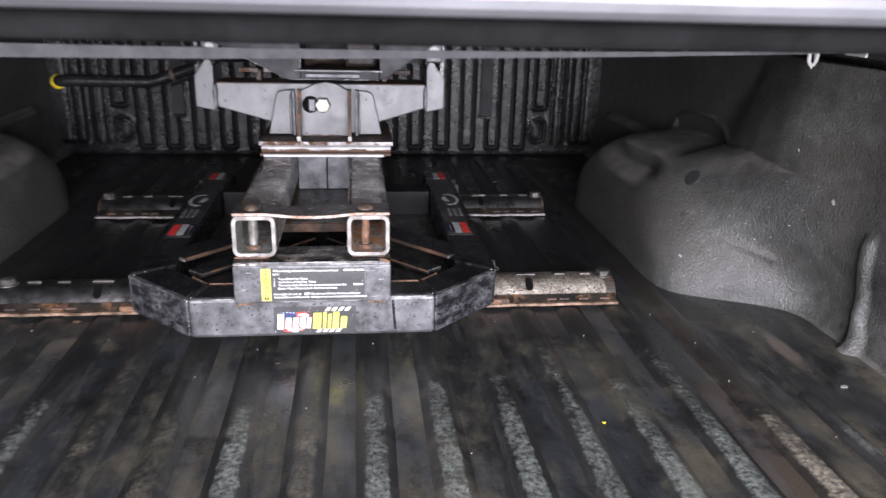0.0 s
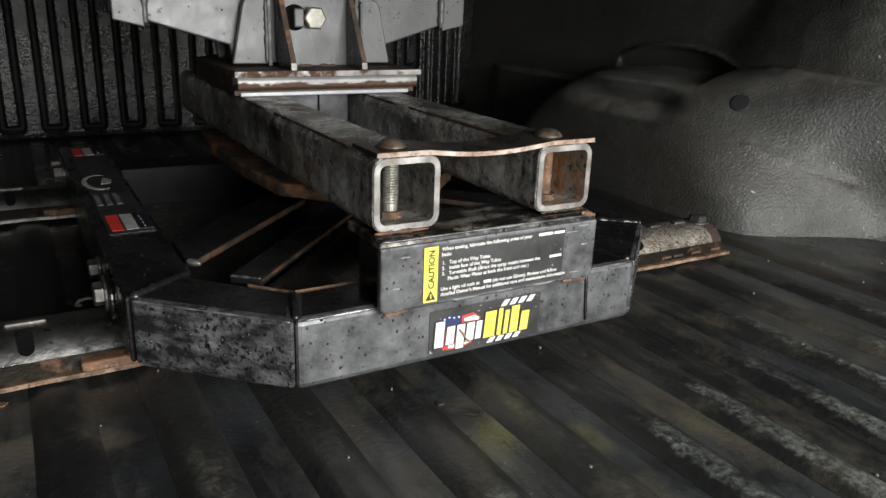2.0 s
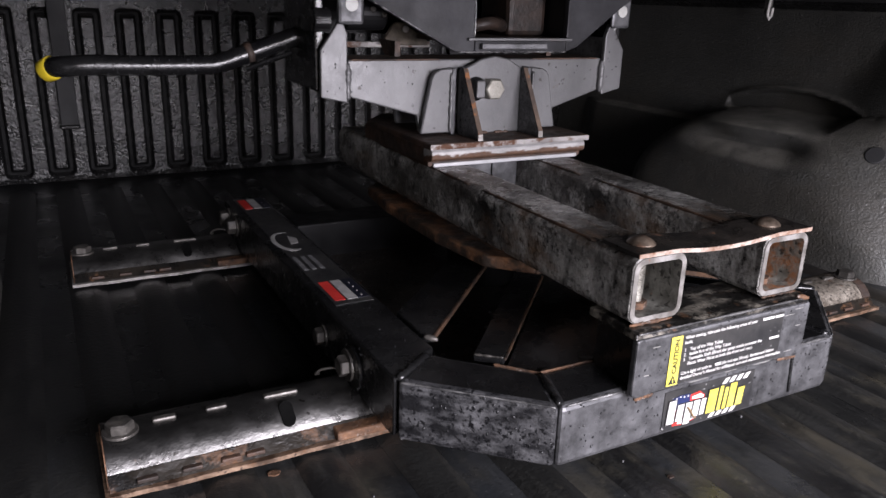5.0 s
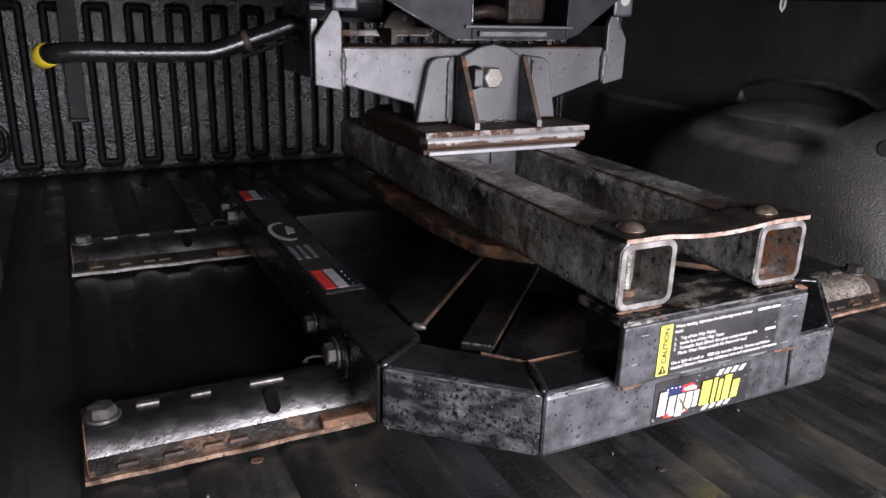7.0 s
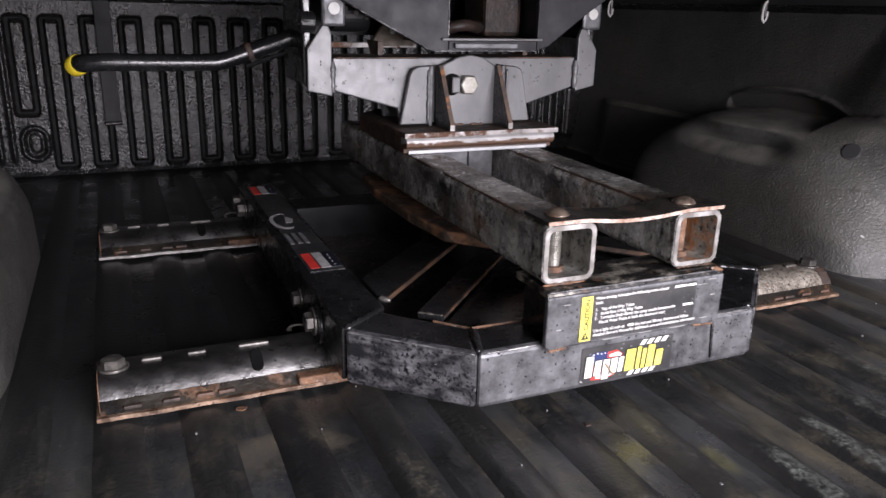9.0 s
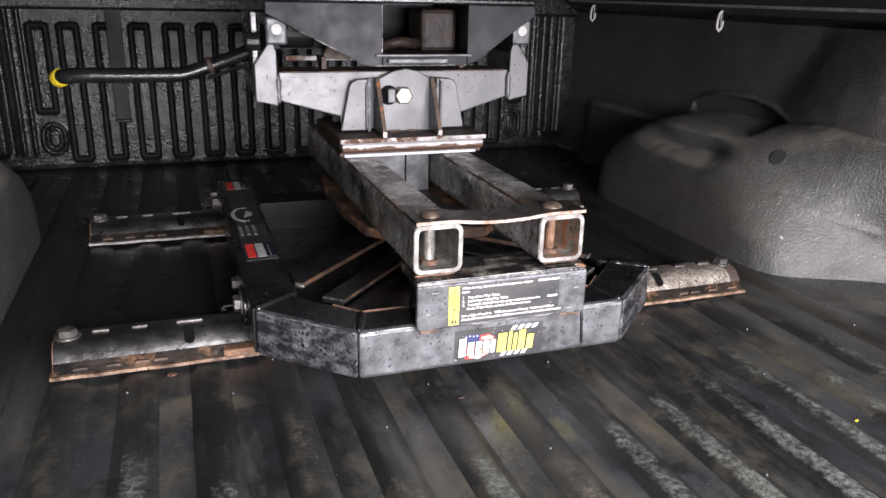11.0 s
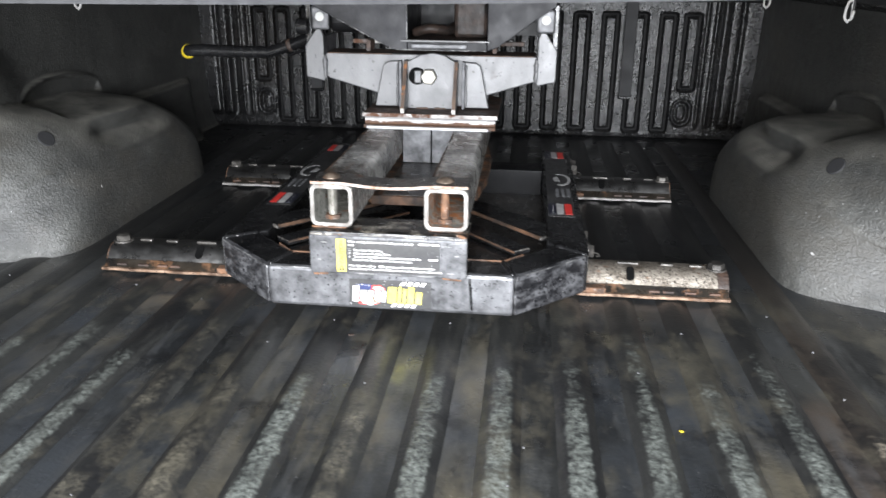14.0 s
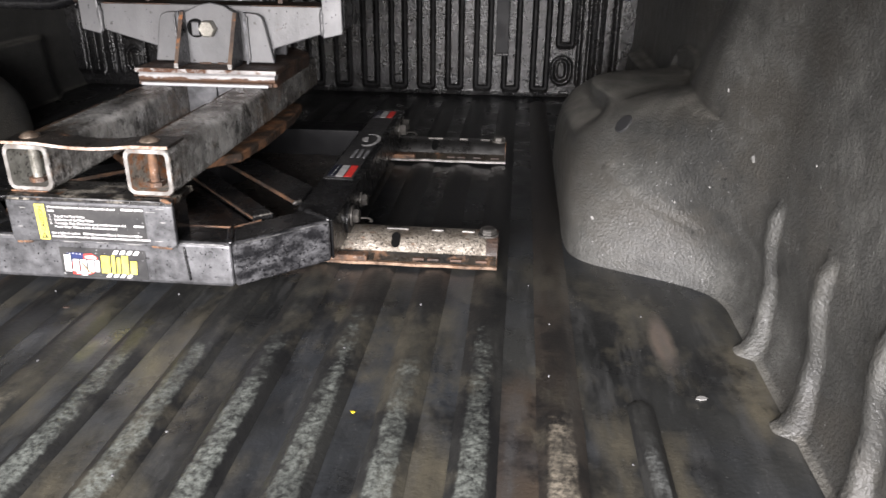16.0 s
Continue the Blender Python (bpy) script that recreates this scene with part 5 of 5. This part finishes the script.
# ---- release handle ----
rod = smooth_path([(-0.238, 1.61, 0.386), (-0.29, 1.62, 0.367), (-0.345, 1.622, 0.349), (-0.37, 1.622, 0.347), (-0.44, 1.622, 0.347), (-0.5, 1.622, 0.348), (-0.525, 1.626, 0.3465), (-0.537, 1.642, 0.3445), (-0.541, 1.656, 0.343)], 6)
handle = part("release_handle", sweep(rod, 0.0125, 18), M_BLACK, hitch, "glossy black bent release handle", smooth=True)
cap_dir = Vector((-0.62, 0.7, -0.36)).normalized()
cap_at = Vector((-0.5385, 1.648, 0.3438))
part("end_cap", sweep([cap_at, cap_at + cap_dir * 0.002, cap_at + cap_dir * 0.014, cap_at + cap_dir * 0.018], [0.0138, 0.0148, 0.0145, 0.0115], 22), M_YELLOW, handle, "yellow plastic end cap", smooth=True)
part("collar", sweep([(-0.302, 1.621, 0.3635), (-0.31, 1.621, 0.361)], 0.0132, 18), M_DRUST, handle, "rusty collar", smooth=True)
part("spring_clip", sweep(smooth_path([(-0.25, 1.615, 0.362), (-0.285, 1.618, 0.35), (-0.31, 1.62, 0.341)], 5), 0.0035, 8), M_BLACK, handle)

tag = bmesh.new()
prism([(1.085, 0.461), (1.135, 0.461), (1.137, 0.467), (1.13, 0.471), (1.09, 0.471), (1.083, 0.467)], "x", 0.8335, 0.8288, 0.001, 1, tag)
tagged(link("rail_tag", tag, M_HOOK), "small white plastic tag on the cover side rail", "tag")

# ---- hanging straps on the front wall ----
for x in (-0.505, 0.503):
    ob = thing("hanging_strap", "black strap hanging flat against the front wall", "strap", "hanging straps")
    part("webbing", box(x - 0.019, x + 0.019, WALL_Y - 0.026, WALL_Y - 0.020, 0.134, 0.46, 0.002), M_VINYL, ob)
    part("end_buckle", box(x - 0.021, x + 0.021, WALL_Y - 0.029, WALL_Y - 0.018, 0.126, 0.136, 0.003), M_BLACK, ob)


# ---- stickers ----
def text(name, body, size, material, parent, m, label="", bold=0.00006):
    cu = bpy.data.curves.new(name, "FONT")
    cu.body, cu.size, cu.extrude, cu.offset = body, size, 0.0001, bold
    tmp = bpy.data.objects.new(name, cu)
    scene.collection.objects.link(tmp)
    me = bpy.data.meshes.new_from_object(tmp.evaluated_get(bpy.context.evaluated_depsgraph_get()))
    bpy.data.objects.remove(tmp)
    bpy.data.curves.remove(cu)
    me.materials.clear()
    me.materials.append(material)
    ob = new(name, me)
    ob.parent = parent
    ob.matrix_local = m
    if label:
        ob["label"] = label
    return ob


def flat(parent, name, poly, y, material, thick=0.0003, label=""):
    return part(name, prism(poly, "y", y - thick, y), material, parent, label)


def rect(x0, x1, z0, z1, shear=0.0):
    return [(x0, z0), (x1, z0), (x1 + shear, z1), (x0 + shear, z1)]


FY = 1.0438
warn = thing("warning_sticker", "black and yellow caution sticker on the grey bracket face", "sticker")
flat(warn, "backing", rect(-0.0745, 0.0765, 0.1005, 0.1512), FY, M_INK_K)
flat(warn, "yellow_band", rect(-0.0742, -0.0605, 0.1008, 0.151), FY - 0.0004, M_INK_Y, label="yellow band")
text("caution_word", "CAUTION", 0.0078, M_INK_K, warn, pose(-0.0642, FY - 0.0009, 0.1130, 90, 0, 0) @ pose(0, 0, 0, 0, 0, 90), "black lettering", 0.00022)
flat(warn, "triangle", [(-0.0722, 0.1025), (-0.0622, 0.1025), (-0.0672, 0.1115)], FY - 0.0008, M_INK_K)
flat(warn, "triangle_mark", rect(-0.0678, -0.0667, 0.1042, 0.1085), FY - 0.0012, M_INK_Y)
TS = 0.0046
for z, x, line in (
    (0.1462, -0.057, "When towing, lubricate the following areas of your"),
    (0.1412, -0.057, "basis:"),
    (0.1335, -0.0565, "1.   Top of the Way Tubes"),
    (0.1285, -0.0565, "2.   Inside face of the Way Tubes"),
    (0.1235, -0.0565, "3.   Turntable Shaft (direct the spray nozzle between the"),
    (0.1185, -0.0505, "Plastic Wear Plates at both the front and rear)"),
    (0.1095, -0.057, "Use a light oil such as"),
    (0.1095, -0.003, "(do not use Silicon). Review and follow"),
    (0.1045, -0.057, "detailed Owner's Manual for additional care and maintenance information"),
):
    text("text_line", line, TS, M_INK_W, warn, pose(x, FY - 0.0005, z, 90, 0, 0))
flat(warn, "text_bar", rect(0.046, 0.062, 0.1466, 0.1492), FY - 0.0004, M_INK_W)
flat(warn, "text_bar", rect(0.0635, 0.0755, 0.1466, 0.149), FY - 0.0004, M_INK_W)
flat(warn, "text_bar", rect(-0.0125, -0.0045, 0.1098, 0.1125), FY - 0.0004, M_INK_W)
flat(warn, "text_bar", rect(0.06, 0.074, 0.1238, 0.1262), FY - 0.0004, M_INK_W)

BY, DZ = 1.0555, -0.0035


def flat_low(name, poly, y, material):
    return flat(mark, name, [(x, z + DZ) for x, z in poly], y, material)


mark = thing("maker_sticker", "dark sticker with white and yellow shapes on the beam", "sticker")
flat_low( "backing", rect(-0.060, 0.063, 0.0445, 0.0885), BY, M_INK_K)
wave = [(-0.046, 0.0485), (-0.03, 0.047), (-0.018, 0.0495), (-0.012, 0.053), (-0.006, 0.0745), (-0.014, 0.0805), (-0.027, 0.079), (-0.046, 0.077)]
flat_low( "red_wave", wave, BY - 0.0004, M_INK_R)
flat_low( "white_wave", [(-0.04, 0.0495), (-0.03, 0.0485), (-0.016, 0.0515), (-0.014, 0.055), (-0.028, 0.0525), (-0.04, 0.054)], BY - 0.0008, M_INK_W)
flat_low( "white_wave", [(-0.024, 0.0765), (-0.013, 0.078), (-0.008, 0.075), (-0.0085, 0.0725), (-0.024, 0.0738)], BY - 0.0008, M_INK_W)
flat_low( "blue_field", [(-0.05, 0.0665), (-0.0265, 0.0685), (-0.0265, 0.0808), (-0.04, 0.0815), (-0.05, 0.0795)], BY - 0.0008, M_INK_B)
for x, z in ((-0.046, 0.0785), (-0.041, 0.0795), (-0.036, 0.0785), (-0.031, 0.0785)):
    flat_low( "white_dot", rect(x, x + 0.0016, z, z + 0.0014), BY - 0.0012, M_INK_W)
def block(name, x, w, z0, z1, lean, material):
    """A slanted block with a dark outline."""
    k = lean / (z1 - z0)
    e = 0.0011
    flat_low(name + "_outline", rect(x - e - k * e, x + w + e - k * e, z0 - e, z1 + e, lean + 2 * k * e), BY - 0.001, M_INK_K)
    flat_low(name, rect(x, x + w, z0, z1, lean), BY - 0.0014, material)


for x, w, z0, z1 in ((-0.0555, 0.0092, 0.0525, 0.0775), (-0.0435, 0.0082, 0.0535, 0.0712), (-0.0328, 0.0082, 0.0475, 0.0712), (-0.0222, 0.0082, 0.0535, 0.0712), (-0.0118, 0.006, 0.0535, 0.0712)):
    block("white_block", x, w, z0, z1, 0.0016, M_INK_W)
for k in range(4):
    flat_low("white_slash", rect(0.016 + k * 0.0098, 0.0222 + k * 0.0098, 0.0812, 0.0872, 0.0045), BY - 0.0008, M_INK_W)
    flat_low("white_slash", rect(0.002 + k * 0.0098, 0.0082 + k * 0.0098, 0.0462, 0.052, 0.0045), BY - 0.0008, M_INK_W)
for x, w, z0, z1 in ((-0.0025, 0.012, 0.0525, 0.0785), (0.0125, 0.0046, 0.0525, 0.0795), (0.0198, 0.0046, 0.0525, 0.0765), (0.027, 0.009, 0.0525, 0.0795), (0.0388, 0.009, 0.0525, 0.0722)):
    block("yellow_block", x, w, z0, z1, 0.002, M_INK_Y)


def arm_sticker(s):
    ob = thing("arm_sticker", "black sticker with red, white and blue bars on an arm", "sticker", "arm stickers")
    z = 0.1003
    def piece(name, pts, h, m):
        part(name, prism([(s * x, y) for x, y in pts], "z", z + h - 0.0003, z + h), m, ob)
    piece("backing", [(0.2865, 1.35), (0.2385, 1.35), (0.2385, 1.86), (0.2865, 1.86)], 0.0003, M_INK_K)
    for a, b in ((1.362, 1.426), (1.79, 1.85)):
        piece("red_bar", [(0.2825, a), (0.2697, a), (0.2697, b), (0.2825, b)], 0.0007, M_INK_R)
        piece("white_bar", [(0.2675, a), (0.2547, a), (0.2547, b), (0.2675, b)], 0.0007, M_INK_DW)
        piece("blue_bar", [(0.2535, a), (0.24, a), (0.24, b), (0.2535, b)], 0.0007, M_INK_DB)
    outer = [(0.269 + 0.021 * math.cos(a), 1.60 + 0.045 * math.sin(a)) for a in [radians(-110 + 220 * i / 16) for i in range(17)]]
    inner = [(0.2655 + 0.018 * math.cos(a), 1.602 + 0.04 * math.sin(a)) for a in [radians(110 - 220 * i / 16) for i in range(17)]]
    piece("white_swoosh", outer + inner, 0.0007, M_INK_DW)
    piece("white_mark", [(0.268, 1.585), (0.256, 1.59), (0.252, 1.61), (0.262, 1.625)], 0.0007, M_INK_DW)
    for y in (1.368, 1.382, 1.396, 1.41, 1.802, 1.82):
        piece("white_dot", [(0.2485, y), (0.2468, y), (0.2468, y + 0.003), (0.2485, y + 0.003)], 0.0011, M_INK_DW)
    for k in range(3):
        piece("grey_bar", [(0.284 - 0.011 * k, 1.475), (0.278 - 0.011 * k, 1.475), (0.278 - 0.011 * k, 1.53), (0.284 - 0.011 * k, 1.53)], 0.0007, M_INK_G)


arm_sticker(-1)
arm_sticker(1)

# ---- a bit of straw stuck to the beam ----
straw = smooth_path([(-0.03, 1.0532, 0.064), (-0.0262, 1.0524, 0.0592), (-0.0222, 1.0528, 0.0532), (-0.0165, 1.0536, 0.0478)], 4)
M_STRAW = surface("dry_straw", (0.2, 0.13, 0.07), (0.34, 0.24, 0.14), 80, rough=(0.6, 0.8), grain=400, bumps=0.2)
tagged(link("straw", sweep(straw, [0.0006] + [0.0011] * (len(straw) - 2) + [0.0007], 7), M_STRAW, smooth=True), "dry brown straw stuck to the front beam's sticker", "debris")

# ---- loose flecks on the floor and wheel well ----
rng = random.Random(11)


def chip(at, size, material, label, flat_z=True):
    bm = bmesh.new()
    pts = [(size * (0.6 + 0.4 * rng.random()) * math.cos(a), size * (0.6 + 0.4 * rng.random()) * math.sin(a) * 0.6) for a in [2 * math.pi * i / 7 + 0.3 * rng.random() for i in range(7)]]
    prism([(at[0] + x, at[1] + y) for x, y in pts], "z", at[2], at[2] + 0.0012, 0.0, 1, bm)
    return tagged(link("chip", bm, material), label, "debris")


chip((0.392, 0.842, 0.0), 0.003, M_YELLOW, "tiny yellow chip lying on the bed floor")
chip((0.782, 0.912, 0.0002), 0.008, M_CHIP, "pale flake lying on the bed floor")
chip((-0.056, 1.038, 0.0002), 0.005, M_DRUST, "brown fleck lying on the bed floor")
chip((-0.403, 1.207, 0.0002), 0.009, M_RUST, "rust flake fallen beside the mounting rail")
bm = bmesh.new()
for i in range(45):
    x, y = rng.uniform(-0.75, 0.75), rng.uniform(0.4, 1.2)
    r = rng.uniform(0.0007, 0.0016)
    prism([(x + r * math.cos(a), y + r * math.sin(a)) for a in (0, 1.3, 2.6, 4.0, 5.2)], "z", *((0.0066, 0.0088) if abs((x / PITCH) - round(x / PITCH)) < 0.2 else (0.0, 0.001)), 0.0, 1, bm)
tagged(link("grit", bm, M_INK_G), "scattered pale grit on the bed floor", "grit", kind="stuff")


def fleck(s, y, z, size, material, label):
    """A thin flake stuck to the side liner."""
    e = 0.003
    gy = (wall_depth(y + e, z) - wall_depth(y - e, z)) / (2 * e)
    gz = (wall_depth(y, z + e) - wall_depth(y, z - e)) / (2 * e)
    n = Vector((-s, -gy, -gz)).normalized()
    m = Matrix.Translation((s * (SIDE_X - wall_depth(y, z)), y, z)) @ n.to_track_quat("Z", "Y").to_matrix().to_4x4() @ Matrix.Rotation(rng.random() * 3, 4, "Z")
    bm = bmesh.new()
    prism([(size * (0.6 + 0.4 * rng.random()) * math.cos(a), 0.6 * size * (0.6 + 0.4 * rng.random()) * math.sin(a)) for a in [2 * math.pi * i / 8 for i in range(8)]], "z", -0.0005, 0.0009, 0.0, 1, bm)
    bmesh.ops.transform(bm, matrix=m, verts=bm.verts[:])
    return tagged(link("flake", bm, material), label, "debris")


for y, z, size in ((1.303, 0.068, 0.0065), (1.235, 0.289, 0.005), (1.06, 0.045, 0.009), (1.14, 0.22, 0.009), (1.2, 0.16, 0.003), (1.245, 0.12, 0.0035), (1.33, 0.15, 0.0025), (0.98, 0.26, 0.003)):
    fleck(1, y, z, 0.7 * size, M_CHIP, "pale flake stuck to the side liner")
for y, z, size in ((1.42, 0.1, 0.004), (1.25, 0.2, 0.004)):
    fleck(-1, y, z, 0.7 * size, M_CHIP, "pale flake stuck to the side liner")

# ---- water drops ----
bm = bmesh.new()


def drop(p, n, r):
    m = Matrix.Translation(p) @ Vector(n).to_track_quat("Z", "Y").to_matrix().to_4x4() @ Matrix.Diagonal((1, 1 + 0.5 * rng.random(), 0.45, 1))
    bmesh.ops.create_icosphere(bm, subdivisions=1, radius=r, matrix=m)


for i in range(80):
    drop((rng.uniform(-0.18, 0.18), 1.0559, rng.uniform(0.046, 0.097)), (0, -1, 0), rng.uniform(0.0006, 0.0014))
for i in range(55):
    drop((rng.uniform(-0.112, 0.112), 1.0439, rng.uniform(0.098, 0.152)), (0, -1, 0), rng.uniform(0.0005, 0.0011))
for s in (-1, 1):
    for i in range(45):
        drop((s * 0.2987, rng.uniform(1.17, 1.6), rng.uniform(0.045, 0.095)), (s, 0, 0), rng.uniform(0.0006, 0.0015))
    for i in range(12):
        drop((s * rng.uniform(0.236, 0.295), rng.uniform(1.2, 1.34), 0.1001), (0, 0, 1), rng.uniform(0.0006, 0.0014))
    for i in range(25):
        t, k = rng.random(), rng.random()
        drop((s * (0.178 + 0.1 * t - 0.012 * k), 1.068 + 0.095 * t + 0.04 * k, 0.1001), (0, 0, 1), rng.uniform(0.0005, 0.0012))
    for i in range(50):
        t, z = rng.random(), rng.uniform(0.046, 0.096)
        drop((s * (0.187 + 0.108 * t), 1.0578 + 0.1012 * t, z), (s * 0.683, -0.73, 0), rng.uniform(0.0007, 0.0016))
    for i in range(5):
        drop((s * rng.uniform(0.211, 0.24), 1.5159, rng.uniform(0.315, 0.372)), (0, -1, 0), rng.uniform(0.0008, 0.0015))
    for i in range(8):
        drop((s * rng.uniform(0.108, 0.2), 1.5219, rng.uniform(0.318, 0.352)), (0, -1, 0), rng.uniform(0.0007, 0.0013))
for i in range(40):
    x = rng.uniform(-0.5, -0.37)
    a = rng.uniform(-1.3, 0.7)
    n = Vector((0, -math.cos(a), math.sin(a)))
    drop(Vector((x, 1.622, 0.3475)) + 0.0124 * n, n, rng.uniform(0.0007, 0.0015))
mw, ntw, bw = mat("water")
bw.inputs["Base Color"].default_value = (0.02, 0.02, 0.022, 1)
bw.inputs["Roughness"].default_value = 0.06
tagged(link("water_drops", bm, mw, smooth=True), "small clear water drops on the painted steel", "water drops", kind="stuff")
